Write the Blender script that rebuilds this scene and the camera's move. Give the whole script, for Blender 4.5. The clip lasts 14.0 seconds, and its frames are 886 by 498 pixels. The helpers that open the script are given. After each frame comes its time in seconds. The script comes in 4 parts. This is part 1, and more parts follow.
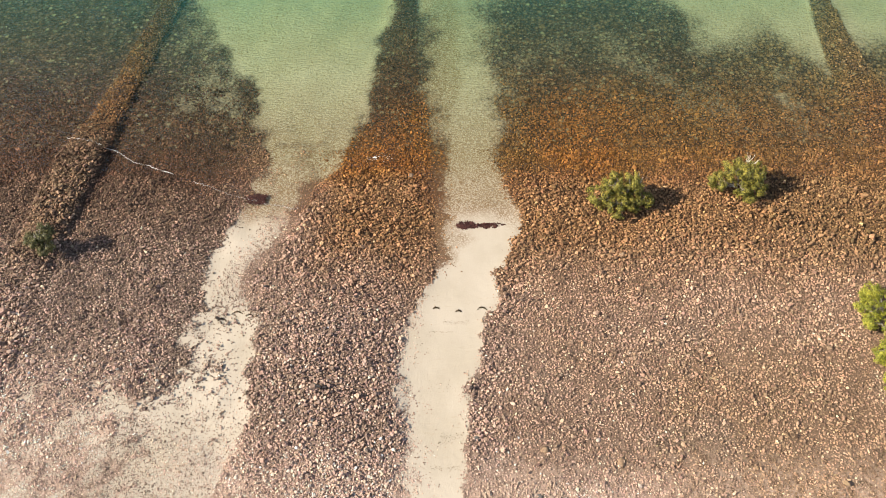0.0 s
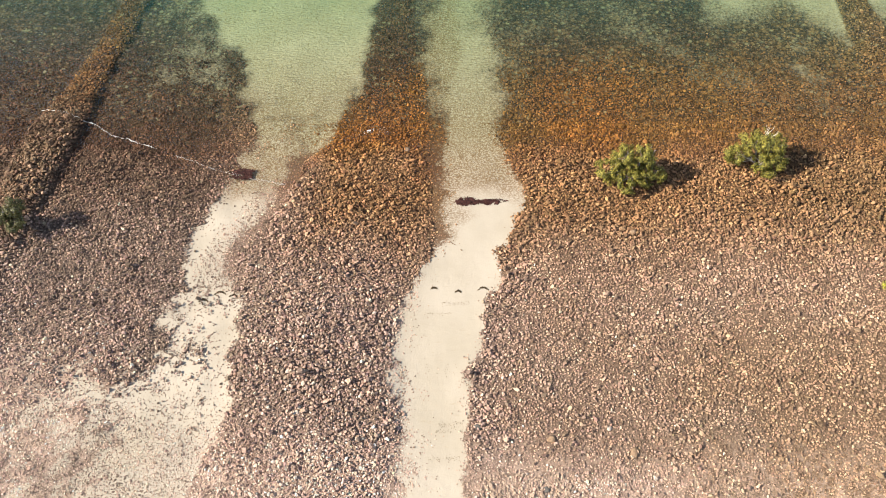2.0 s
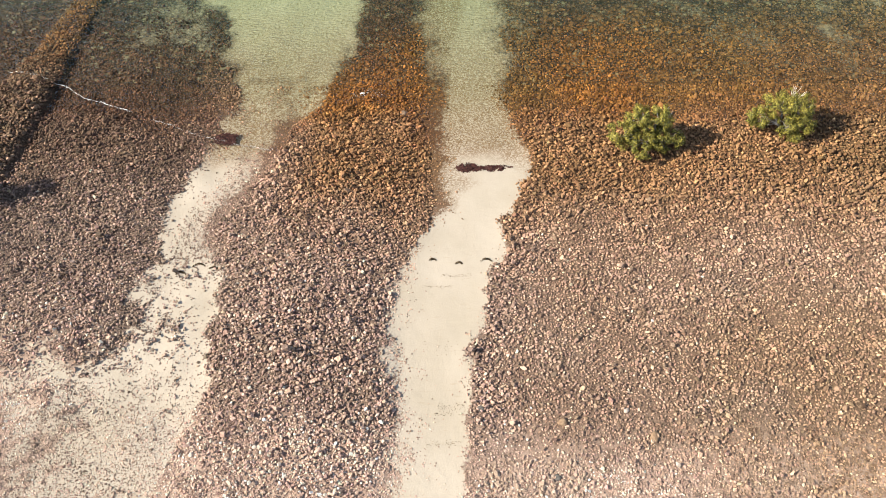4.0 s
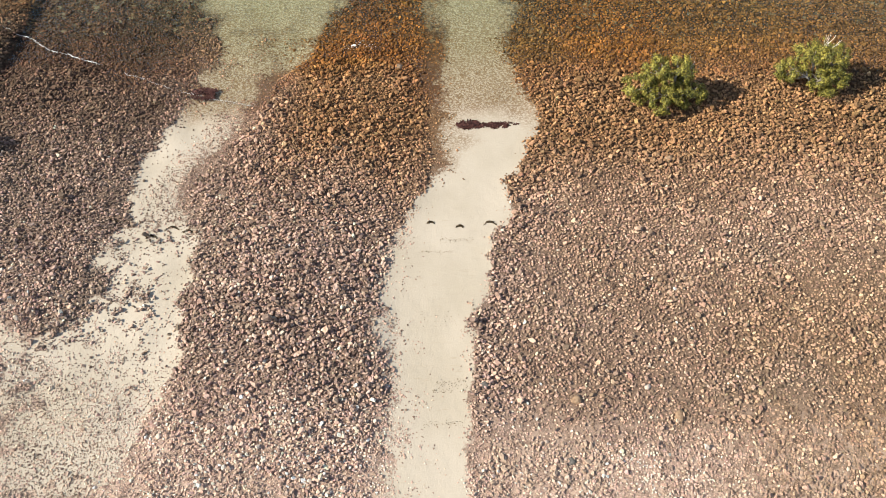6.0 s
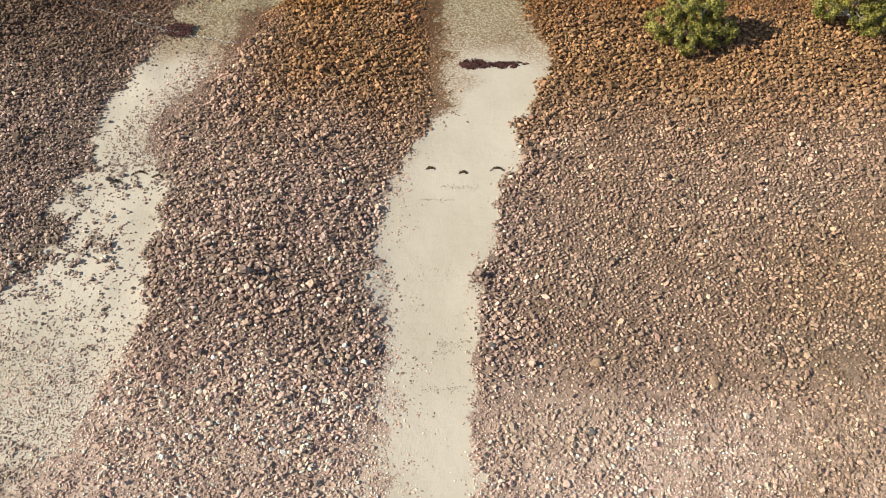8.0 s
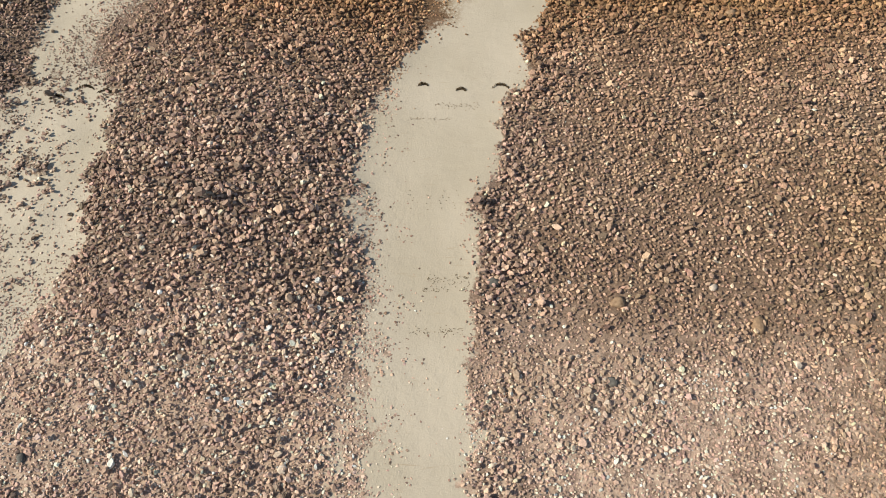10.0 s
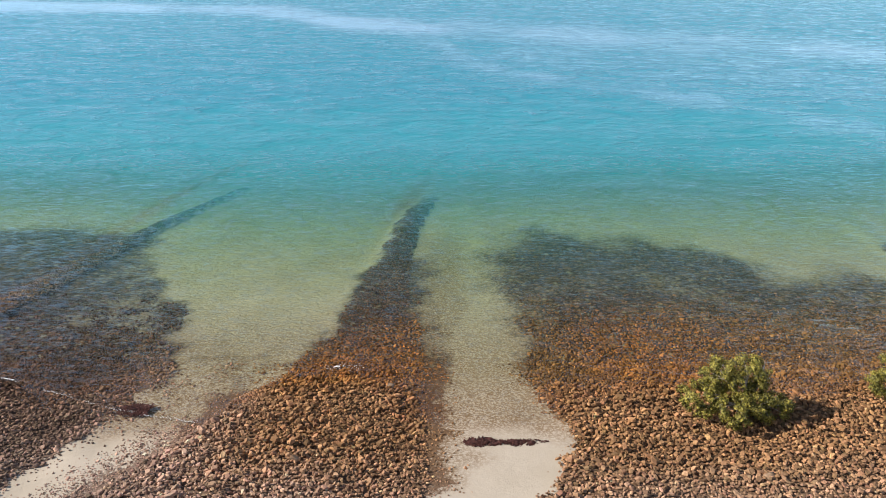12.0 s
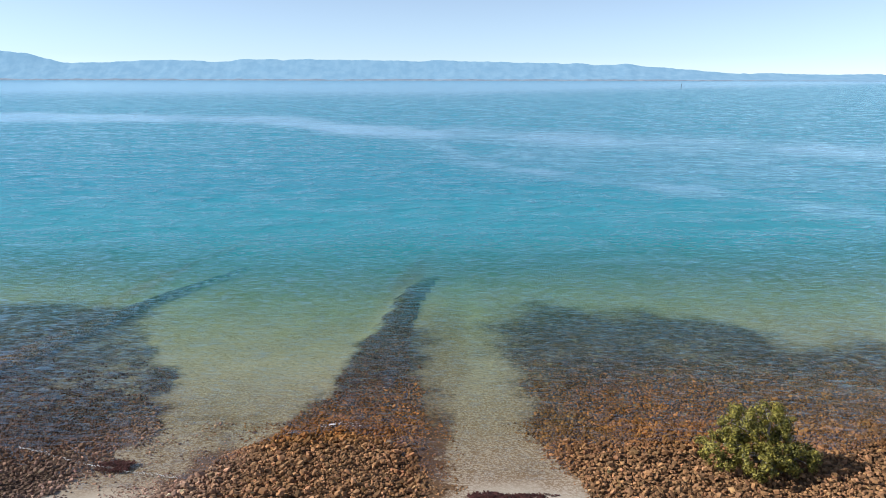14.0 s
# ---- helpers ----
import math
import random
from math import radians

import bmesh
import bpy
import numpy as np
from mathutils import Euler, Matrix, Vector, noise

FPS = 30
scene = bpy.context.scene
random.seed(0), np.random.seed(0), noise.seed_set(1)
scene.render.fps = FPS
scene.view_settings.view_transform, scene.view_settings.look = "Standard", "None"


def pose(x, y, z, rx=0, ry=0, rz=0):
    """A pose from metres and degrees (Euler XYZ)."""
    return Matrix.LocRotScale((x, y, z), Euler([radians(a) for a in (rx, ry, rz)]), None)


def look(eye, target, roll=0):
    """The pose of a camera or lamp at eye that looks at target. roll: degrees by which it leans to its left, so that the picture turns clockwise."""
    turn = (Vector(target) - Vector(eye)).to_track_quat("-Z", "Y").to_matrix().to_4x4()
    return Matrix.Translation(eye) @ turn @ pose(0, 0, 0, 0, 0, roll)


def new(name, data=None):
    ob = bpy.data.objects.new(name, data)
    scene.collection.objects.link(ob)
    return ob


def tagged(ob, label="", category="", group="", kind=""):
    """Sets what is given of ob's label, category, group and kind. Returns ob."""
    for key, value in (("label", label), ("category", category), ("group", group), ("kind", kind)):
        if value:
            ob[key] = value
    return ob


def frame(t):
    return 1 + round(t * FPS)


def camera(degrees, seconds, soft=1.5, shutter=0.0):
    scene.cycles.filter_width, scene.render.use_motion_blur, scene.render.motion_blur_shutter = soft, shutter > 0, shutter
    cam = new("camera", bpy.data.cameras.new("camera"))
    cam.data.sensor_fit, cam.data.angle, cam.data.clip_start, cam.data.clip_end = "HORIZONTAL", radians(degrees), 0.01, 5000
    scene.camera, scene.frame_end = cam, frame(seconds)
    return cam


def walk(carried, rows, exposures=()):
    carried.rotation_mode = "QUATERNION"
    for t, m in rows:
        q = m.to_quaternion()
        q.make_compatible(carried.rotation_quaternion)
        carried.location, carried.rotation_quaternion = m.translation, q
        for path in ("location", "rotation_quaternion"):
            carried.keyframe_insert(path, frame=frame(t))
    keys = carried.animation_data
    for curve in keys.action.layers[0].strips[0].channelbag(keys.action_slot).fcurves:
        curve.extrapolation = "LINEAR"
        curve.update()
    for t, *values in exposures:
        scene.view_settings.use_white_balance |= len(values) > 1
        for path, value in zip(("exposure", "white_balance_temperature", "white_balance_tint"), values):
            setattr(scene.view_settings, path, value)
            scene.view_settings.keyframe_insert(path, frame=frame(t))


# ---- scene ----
cam = camera(64.2, 14.0, soft=0.5)
ROWS = [
    (0.0, -0.037, -0.076, 57.265, 27.44, 0.358, 0.097),
    (0.5, -0.034, -0.168, 56.389, 27.643, 0.305, 0.183),
    (1.0, -0.032, -0.128, 55.221, 27.526, 0.316, 0.148),
    (1.5, -0.021, -0.036, 53.925, 27.519, 0.29, 0.135),
    (2.0, -0.052, 0.072, 52.626, 27.521, 0.224, 0.094),
    (2.5, -0.091, 0.178, 51.345, 27.45, 0.165, 0.071),
    (3.0, -0.102, 0.276, 50.081, 27.353, 0.178, 0.053),
    (5.5, -0.099, 0.65, 43.487, 26.892, 0.103, -0.005),
    (6.0, -0.217, 0.862, 42.203, 26.6, -0.005, -0.038),
    (6.5, -0.363, 0.95, 40.865, 26.45, -0.184, -0.034),
    (7.0, -0.477, 0.952, 39.518, 26.388, -0.313, -0.009),
    (7.5, -0.472, 0.951, 38.145, 26.343, -0.371, 0.076),
    (7.7, -0.457, 0.932, 37.596, 26.255, -0.338, 0.092),
    (7.95, -0.44, 0.93, 36.85, 26.1, -0.33, 0.13),
    (9.2, -0.2, 0.85, 32.75, 6.0, -0.5, 0.43),
    (9.8, -0.092, 0.782, 30.875, 19.229, -0.553, 0.49),
    (10.0, -0.081, 0.846, 30.337, 24.609, -0.505, 0.475),
    (10.5, -0.087, 0.925, 28.898, 38.243, -0.414, 0.484),
    (11.0, -0.095, 0.985, 27.411, 51.87, -0.281, 0.384),
    (11.5, -0.168, 1.038, 25.844, 64.561, -0.255, 0.344),
    (12.0, -0.246, 1.057, 24.339, 67.351, -0.171, 0.293),
    (12.5, -0.288, 1.075, 22.945, 67.42, -0.195, 0.295),
    (13.0, -0.338, 1.086, 21.626, 74.162, -0.118, 0.273),
    (13.5, -0.331, 1.016, 20.586, 76.235, -0.099, 0.294),
    (14.0, -0.303, 0.957, 20.383, 76.296, -0.067, 0.302),
]
walk(cam, [(t, pose(*place)) for t, *place in ROWS],
     exposures=[(0, 0.98, 7050, 9), (1, 1.10, 6950, 8), (3, 1.10, 6850, 8), (5.5, 0.96, 6750, 7), (7.5, 0.83, 6650, 4), (10, 0.47, 6900, 4), (10.5, 0.78, 6850, 3), (11, 0.97, 6750, 11), (11.5, 0.83, 6850, 13),
                (12, 0.58, 6650, 12), (12.5, 0.61, 6550, 12), (13, 0.66, 6500, 12), (13.5, 0.44, 6300, 12), (14, 0.33, 6150, 11)])

# ---- world and sun ----
SUN_EL, SUN_AZ = radians(34.0), math.atan2(-0.99, -0.06)      # the sun stands behind and to the side of the land
world = bpy.data.worlds.new("world")
scene.world = world
world.use_nodes = True
wn = world.node_tree.nodes
sky = wn.new("ShaderNodeTexSky")
sky.sky_type = "NISHITA"
sky.sun_disc = False
sky.sun_elevation, sky.sun_rotation = SUN_EL, SUN_AZ
sky.air_density, sky.dust_density, sky.ozone_density, sky.altitude = 0.68, 0.0, 2.2, 0
wn["Background"].inputs["Strength"].default_value = 0.107
tone = wn.new("ShaderNodeMix")
tone.data_type, tone.blend_type = "RGBA", "MULTIPLY"
tone.inputs[0].default_value = 1.0
tone.inputs[7].default_value = (0.86, 0.98, 1.07, 1)
haze = wn.new("ShaderNodeHueSaturation")
haze.inputs["Saturation"].default_value = 0.56
world.node_tree.links.new(sky.outputs["Color"], haze.inputs["Color"])
world.node_tree.links.new(haze.outputs["Color"], tone.inputs[6])
world.node_tree.links.new(tone.outputs[2], wn["Background"].inputs["Color"])
sun = new("sun", bpy.data.lights.new("sun", "SUN"))
sun.data.energy, sun.data.angle, sun.data.color = 5.0, radians(0.55), (1.0, 0.93, 0.80)
SUN_WAY = Vector((math.sin(SUN_AZ) * math.cos(SUN_EL), math.cos(SUN_AZ) * math.cos(SUN_EL), math.sin(SUN_EL)))
sun.matrix_world = look(SUN_WAY * 200, (0, 0, 0))


# ---- material helpers ----
class Mat:
    """A node material with short ways to add and join nodes."""

    def __init__(self, name):
        self.m = bpy.data.materials.new(name)
        self.m.use_nodes = True
        self.t = self.m.node_tree
        self.n = self.t.nodes
        self.bsdf = self.n["Principled BSDF"]
        self.out = self.n["Material Output"]

    def put(self, socket, v):
        if isinstance(v, bpy.types.NodeSocket):
            self.t.links.new(v, socket)
        elif isinstance(v, (tuple, list)) and len(v) == 3 and socket.type == "RGBA":
            socket.default_value = (*v, 1)
        else:
            socket.default_value = v

    def math(self, op, a, b=0.0, clamp=False):
        k = self.n.new("ShaderNodeMath")
        k.operation, k.use_clamp = op, clamp
        self.put(k.inputs[0], a)
        self.put(k.inputs[1], b)
        return k.outputs[0]

    def mix(self, f, a, b, blend="MIX"):
        k = self.n.new("ShaderNodeMix")
        k.data_type, k.blend_type = "RGBA", blend
        self.put(k.inputs[0], f)
        self.put(k.inputs[6], a)
        self.put(k.inputs[7], b)
        return k.outputs[2]

    def noise(self, scale, detail=3.0, rough=0.55, stretch=None, distort=0.0, turn=0.0):
        k = self.n.new("ShaderNodeTexNoise")
        self.put(k.inputs["Scale"], scale)
        self.put(k.inputs["Detail"], detail)
        self.put(k.inputs["Roughness"], rough)
        self.put(k.inputs["Distortion"], distort)
        co = self.n.new("ShaderNodeNewGeometry").outputs["Position"]
        if turn:
            q = self.n.new("ShaderNodeVectorRotate")
            q.rotation_type = "Z_AXIS"
            q.inputs["Angle"].default_value = radians(turn)
            self.put(q.inputs["Vector"], co)
            co = q.outputs[0]
        if stretch:
            v = self.n.new("ShaderNodeVectorMath")
            v.operation = "MULTIPLY"
            self.put(v.inputs[0], co)
            v.inputs[1].default_value = stretch
            co = v.outputs[0]
        self.put(k.inputs["Vector"], co)
        return k.outputs["Fac"]

    def ramp(self, v, lo, hi):
        k = self.n.new("ShaderNodeMapRange")
        k.interpolation_type = "SMOOTHSTEP"
        self.put(k.inputs["Value"], v)
        self.put(k.inputs["From Min"], lo)
        self.put(k.inputs["From Max"], hi)
        return k.outputs[0]

    def attr(self, name, colour=False):
        k = self.n.new("ShaderNodeAttribute")
        k.attribute_name = name
        return k.outputs["Color" if colour else "Fac"]

    def bump(self, height, strength, distance, normal=None):
        k = self.n.new("ShaderNodeBump")
        self.put(k.inputs["Strength"], strength)
        self.put(k.inputs["Distance"], distance)
        self.put(k.inputs["Height"], height)
        if normal is not None:
            self.put(k.inputs["Normal"], normal)
        return k.outputs[0]

    def surface(self, colour, rough=0.9, spec=0.3, normal=None):
        self.put(self.bsdf.inputs["Base Color"], colour)
        self.put(self.bsdf.inputs["Roughness"], rough)
        self.put(self.bsdf.inputs["Specular IOR Level"], spec)
        if normal is not None:
            self.put(self.bsdf.inputs["Normal"], normal)
        return self.m


def make_ground():
    m = Mat("sand_and_gravel")
    rock, tint = m.attr("rock"), m.attr("tint", True)
    fine, mid, big = m.noise(11.0, 5, 0.7), m.noise(1.7, 4, 0.6), m.noise(0.22, 3)
    sand = m.mix(m.ramp(big, 0.3, 0.7), (0.385, 0.332, 0.268), (0.436, 0.378, 0.316))
    sand = m.mix(m.math("MULTIPLY", m.ramp(m.noise(0.9, 4, 0.6, (0.35, 1.6, 1)), 0.55, 0.8), 0.35), sand, (0.42, 0.365, 0.29))
    smudge = m.math("MULTIPLY", m.ramp(m.noise(1.0, 5, 0.7, (0.6, 4.2, 1), 0.6), 0.58, 0.74), m.ramp(m.noise(0.35, 3), 0.42, 0.62))
    sand = m.mix(m.math("MULTIPLY", smudge, 0.55), sand, (0.30, 0.235, 0.16))
    sand = m.mix(m.math("MULTIPLY", m.ramp(m.noise(30.0, 2), 0.55, 0.75), 0.15), sand, (0.42, 0.34, 0.25))
    sand = m.mix(m.math("MULTIPLY", m.attr("film"), m.ramp(m.noise(6.5, 5, 0.8), 0.42, 0.55)), sand, (0.175, 0.105, 0.050))
    soft, upper = m.attr("soft"), m.attr("upper")
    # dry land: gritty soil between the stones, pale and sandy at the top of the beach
    # soil colour is pulled towards black for the shade between stones
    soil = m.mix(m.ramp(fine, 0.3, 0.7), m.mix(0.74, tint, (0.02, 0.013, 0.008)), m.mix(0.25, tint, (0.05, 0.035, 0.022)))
    soil = m.mix(m.math("MULTIPLY", upper, m.ramp(mid, 0.35, 0.65)), soil, m.mix(m.ramp(fine, 0.3, 0.75), (0.38, 0.270, 0.212), (0.53, 0.404, 0.328)))
    # under water: pebbles of two sizes, some of them pale, gap shade painted dark
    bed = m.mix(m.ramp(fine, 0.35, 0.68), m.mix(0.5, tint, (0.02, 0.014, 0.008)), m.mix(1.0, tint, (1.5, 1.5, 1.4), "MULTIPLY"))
    for size, share in ((5.5, 0.9), (2.6, 0.6)):
        peb = m.n.new("ShaderNodeTexVoronoi")
        peb.inputs["Scale"].default_value = size
        m.put(peb.inputs["Vector"], m.n.new("ShaderNodeNewGeometry").outputs["Position"])
        each = m.n.new("ShaderNodeSeparateColor")
        m.put(each.inputs[0], peb.outputs["Color"])
        bed = m.mix(m.math("MULTIPLY", m.ramp(each.outputs[0], 0.45, 1.0), share), bed, m.mix(0.25, m.mix(1.0, tint, (2.3, 2.15, 1.8), "MULTIPLY"), (0.26, 0.21, 0.12)))
        bed = m.mix(m.math("MULTIPLY", m.ramp(each.outputs[1], 0.90, 0.99), share), bed, (0.30, 0.26, 0.17))
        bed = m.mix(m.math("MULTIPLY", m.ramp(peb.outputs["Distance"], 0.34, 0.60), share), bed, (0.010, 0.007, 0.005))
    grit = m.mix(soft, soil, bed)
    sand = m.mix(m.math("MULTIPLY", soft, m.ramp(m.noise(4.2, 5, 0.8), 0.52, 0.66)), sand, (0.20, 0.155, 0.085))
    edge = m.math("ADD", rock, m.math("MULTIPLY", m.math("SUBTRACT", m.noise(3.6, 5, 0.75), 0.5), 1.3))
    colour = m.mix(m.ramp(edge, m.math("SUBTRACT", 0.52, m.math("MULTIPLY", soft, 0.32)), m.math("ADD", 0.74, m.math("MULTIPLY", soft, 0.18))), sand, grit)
    wet = m.attr("wet")
    colour = m.mix(wet, colour, m.mix(1.0, colour, (0.88, 0.84, 0.78), "MULTIPLY"))
    n = m.bump(m.math("ADD", fine, m.math("MULTIPLY", mid, 2.0)), 0.35, 0.05)
    n = m.bump(m.noise(1.9, 3, 0.6, (0.8, 1.7, 1), 1.2), m.math("MULTIPLY", soft, 0.8), 0.22, n)
    return m.surface(colour, m.math("SUBTRACT", 0.92, m.math("MULTIPLY", wet, 0.25)), 0.25, n)


def make_stone():
    m = Mat("cobble")
    tint = m.attr("tint", True)
    rnd = m.n.new("ShaderNodeNewGeometry").outputs["Random Per Island"]
    g = m.noise(14.0, 4, 0.65)
    c = m.mix(m.ramp(g, 0.3, 0.75), m.mix(0.22, tint, (0.03, 0.02, 0.013)), m.mix(1.0, tint, (1.18, 1.17, 1.16), "MULTIPLY"))
    return m.surface(c, m.math("ADD", 0.78, m.math("MULTIPLY", rnd, 0.2)), 0.16, m.bump(g, 0.4, 0.03))


def make_part_stone():
    m = Mat("loose_cobble")
    oi = m.n.new("ShaderNodeObjectInfo").outputs["Random"]
    g = m.noise(14.0, 4, 0.65)
    c = m.mix(oi, (0.29, 0.20, 0.148), (0.50, 0.365, 0.28))
    c = m.mix(m.ramp(oi, 0.94, 0.97), c, (0.56, 0.45, 0.38))
    c = m.mix(m.ramp(g, 0.3, 0.75), m.mix(0.35, c, (0.03, 0.022, 0.016)), m.mix(0.15, c, (0.7, 0.6, 0.5)))
    return m.surface(c, 0.85, 0.16, m.bump(g, 0.4, 0.03))


def make_water():
    m = Mat("sea_water")
    d = m.attr("depth")
    slick = m.attr("slick")
    # ripples at three sizes, long in the wind's direction
    near = m.attr("near")
    w1 = m.noise(1.75, 3, 0.6, (0.50, 1.5, 1), 0.6, 4)
    w2 = m.noise(0.44, 4, 0.62, (0.55, 0.95, 1), 1.0, -7)
    w3 = m.noise(0.12, 4, 0.6, (0.50, 1.2, 1), 0.9, 9)
    calm = m.math("SUBTRACT", 1.0, m.math("MULTIPLY", slick, 0.75))
    n = m.bump(w1, m.math("MULTIPLY", m.math("MULTIPLY", calm, near), 0.75), 0.10)
    n = m.bump(w2, m.math("MULTIPLY", calm, m.math("SUBTRACT", 0.8, m.math("MULTIPLY", near, 0.45))), 0.55, n)
    n = m.bump(w3, m.math("MULTIPLY", calm, m.math("SUBTRACT", 0.7, m.math("MULTIPLY", near, 0.6))), 1.4, n)
    body = m.n.new("ShaderNodeBsdfDiffuse")
    ramp = m.n.new("ShaderNodeValToRGB")
    m.put(ramp.inputs[0], m.math("MULTIPLY", d, 0.125))
    e = ramp.color_ramp.elements
    e[0].position, e[0].color = 0.0, (0.060, 0.290, 0.220, 1)
    e[1].position, e[1].color = 1.0, (0.022, 0.225, 0.325, 1)
    for at, c in ((0.17, (0.050, 0.290, 0.245, 1)), (0.28, (0.045, 0.330, 0.310, 1)), (0.5, (0.030, 0.270, 0.335, 1))):
        k = e.new(at)
        k.color = c
    bodycol = m.mix(m.math("MULTIPLY", m.ramp(m.noise(0.012, 3, 0.6, (0.35, 1, 1)), 0.35, 0.75), 0.3), ramp.outputs[0], (0.030, 0.265, 0.360))
    m.put(body.inputs["Color"], bodycol)
    m.put(body.inputs["Normal"], n)
    clear = m.n.new("ShaderNodeBsdfTransparent")
    m.put(clear.inputs["Color"], m.mix(m.math("MULTIPLY", d, 0.48, True), (1.0, 1.0, 1.0), (0.70, 0.92, 0.66)))
    thick = m.math("SUBTRACT", 1.0, m.math("EXPONENT", m.math("MULTIPLY", m.math("POWER", d, 2.8), -0.036)))
    under = m.n.new("ShaderNodeMixShader")
    m.put(under.inputs[0], thick)
    m.put(under.inputs[1], clear.outputs[0])
    m.put(under.inputs[2], body.outputs[0])
    gloss = m.n.new("ShaderNodeBsdfGlossy")
    m.put(gloss.inputs["Color"], (0.77, 0.95, 1.0))
    m.put(gloss.inputs["Roughness"], 0.15)
    m.put(gloss.inputs["Normal"], n)
    facing = m.n.new("ShaderNodeLayerWeight")
    m.put(facing.inputs["Blend"], 0.5)
    fr = m.math("ADD", 0.012, m.math("MULTIPLY", m.math("POWER", facing.outputs["Facing"], 4.5), 0.95))
    # ripple noise scales the reflection, so wave glints are painted into the gloss
    small = m.math("MULTIPLY", m.math("MULTIPLY", m.ramp(w1, 0.40, 0.74), 3.6), near)
    large = m.math("ADD", m.math("MULTIPLY", m.ramp(w2, 0.30, 0.72), 1.25), m.math("MULTIPLY", m.ramp(w3, 0.34, 0.66), 0.7))
    large = m.math("MULTIPLY", large, m.math("SUBTRACT", 1.0, m.math("MULTIPLY", near, 0.55)))
    facets = m.math("ADD", 0.14, m.math("MULTIPLY", m.math("ADD", small, large), 0.60))
    facets = m.math("ADD", m.math("MULTIPLY", facets, calm), m.math("MULTIPLY", slick, 1.7))
    top = m.n.new("ShaderNodeMixShader")
    m.put(top.inputs[0], m.math("MULTIPLY", fr, facets, True))
    m.put(top.inputs[1], under.outputs[0])
    m.put(top.inputs[2], gloss.outputs[0])
    m.put(m.out.inputs["Surface"], top.outputs[0])
    m.n.remove(m.bsdf)
    return m.m


def plain(name, a, b, scale, rough=0.8, spec=0.3, bump=0.3, dist=0.02, stretch=None):
    m = Mat(name)
    g = m.noise(scale, 4, 0.6, stretch)
    big = m.noise(scale * 0.17, 3)
    c = m.mix(m.ramp(g, 0.3, 0.72), a, b)
    c = m.mix(m.math("MULTIPLY", m.ramp(big, 0.4, 0.7), 0.35), c, m.mix(0.5, a, b))
    return m.surface(c, rough, spec, m.bump(g, bump, dist))


def make_leaf(name, dark, light):
    m = Mat(name)
    rnd = m.n.new("ShaderNodeNewGeometry").outputs["Random Per Island"]
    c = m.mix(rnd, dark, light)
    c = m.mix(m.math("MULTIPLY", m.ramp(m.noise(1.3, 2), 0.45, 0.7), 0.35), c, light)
    # noise blotches darken the leaf colour for shaded gaps between clumps
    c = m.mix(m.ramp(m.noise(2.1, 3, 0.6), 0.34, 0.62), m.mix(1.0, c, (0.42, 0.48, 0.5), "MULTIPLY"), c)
    m.surface(c, 0.5, 0.28)
    tr = m.n.new("ShaderNodeBsdfTranslucent")
    m.put(tr.inputs["Color"], m.mix(0.5, c, (0.25, 0.30, 0.03)))
    k = m.n.new("ShaderNodeMixShader")
    k.inputs[0].default_value = 0.12
    m.put(k.inputs[1], m.bsdf.outputs[0])
    m.put(k.inputs[2], tr.outputs[0])
    m.put(m.out.inputs["Surface"], k.outputs[0])
    return m.m


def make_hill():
    # a far range seen through kilometres of air: blue emission paints in the haze
    m = Mat("hazy_far_range")
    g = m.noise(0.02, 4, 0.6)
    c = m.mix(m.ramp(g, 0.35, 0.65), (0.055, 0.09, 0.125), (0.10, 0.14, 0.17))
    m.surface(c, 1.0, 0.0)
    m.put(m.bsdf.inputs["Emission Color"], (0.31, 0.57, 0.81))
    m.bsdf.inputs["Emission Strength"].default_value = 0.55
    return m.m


GROUND, STONE, LOOSE, WATER = make_ground(), make_stone(), make_part_stone(), make_water()
BARK = plain("grey_bark", (0.20, 0.17, 0.14), (0.42, 0.38, 0.33), 9, 0.85, 0.2)
DEAD = plain("bleached_wood", (0.45, 0.40, 0.36), (0.72, 0.68, 0.63), 12, 0.8, 0.2)
# near-black dark end stands in for shaded leaves inside the crown
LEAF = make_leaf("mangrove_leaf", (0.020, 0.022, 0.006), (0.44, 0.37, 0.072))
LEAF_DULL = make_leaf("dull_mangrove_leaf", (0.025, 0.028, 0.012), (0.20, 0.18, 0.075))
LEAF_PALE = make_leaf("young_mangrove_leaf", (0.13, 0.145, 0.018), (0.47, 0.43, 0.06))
WEED = plain("dark_seaweed", (0.045, 0.016, 0.016), (0.17, 0.062, 0.050), 6, 0.7, 0.4)
WRACK = plain("dry_wrack", (0.07, 0.048, 0.028), (0.22, 0.16, 0.10), 8, 0.8, 0.2)
FOAM = plain("sea_foam", (0.46, 0.45, 0.45), (0.72, 0.71, 0.71), 6, 0.6, 0.3)
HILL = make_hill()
# scrub base colour is lightened and blued for the haze before it
SHORE = plain("hazed_shore_scrub", (0.20, 0.25, 0.33), (0.32, 0.38, 0.46), 0.03, 1.0, 0.0)
STEEL = plain("dark_painted_steel", (0.02, 0.025, 0.03), (0.05, 0.05, 0.06), 2, 0.6, 0.4)


# ---- the lie of the land ----
def line(*pairs):
    """x of an edge at any y."""
    ys, xs = [p[0] for p in pairs], [p[1] for p in pairs]
    return lambda y: np.interp(y, ys, xs)


def smooth(v, lo, hi):
    u = np.clip((v - lo) / (hi - lo), 0, 1)
    return u * u * (3 - 2 * u)


TABLE = np.random.RandomState(7).rand(256, 256)


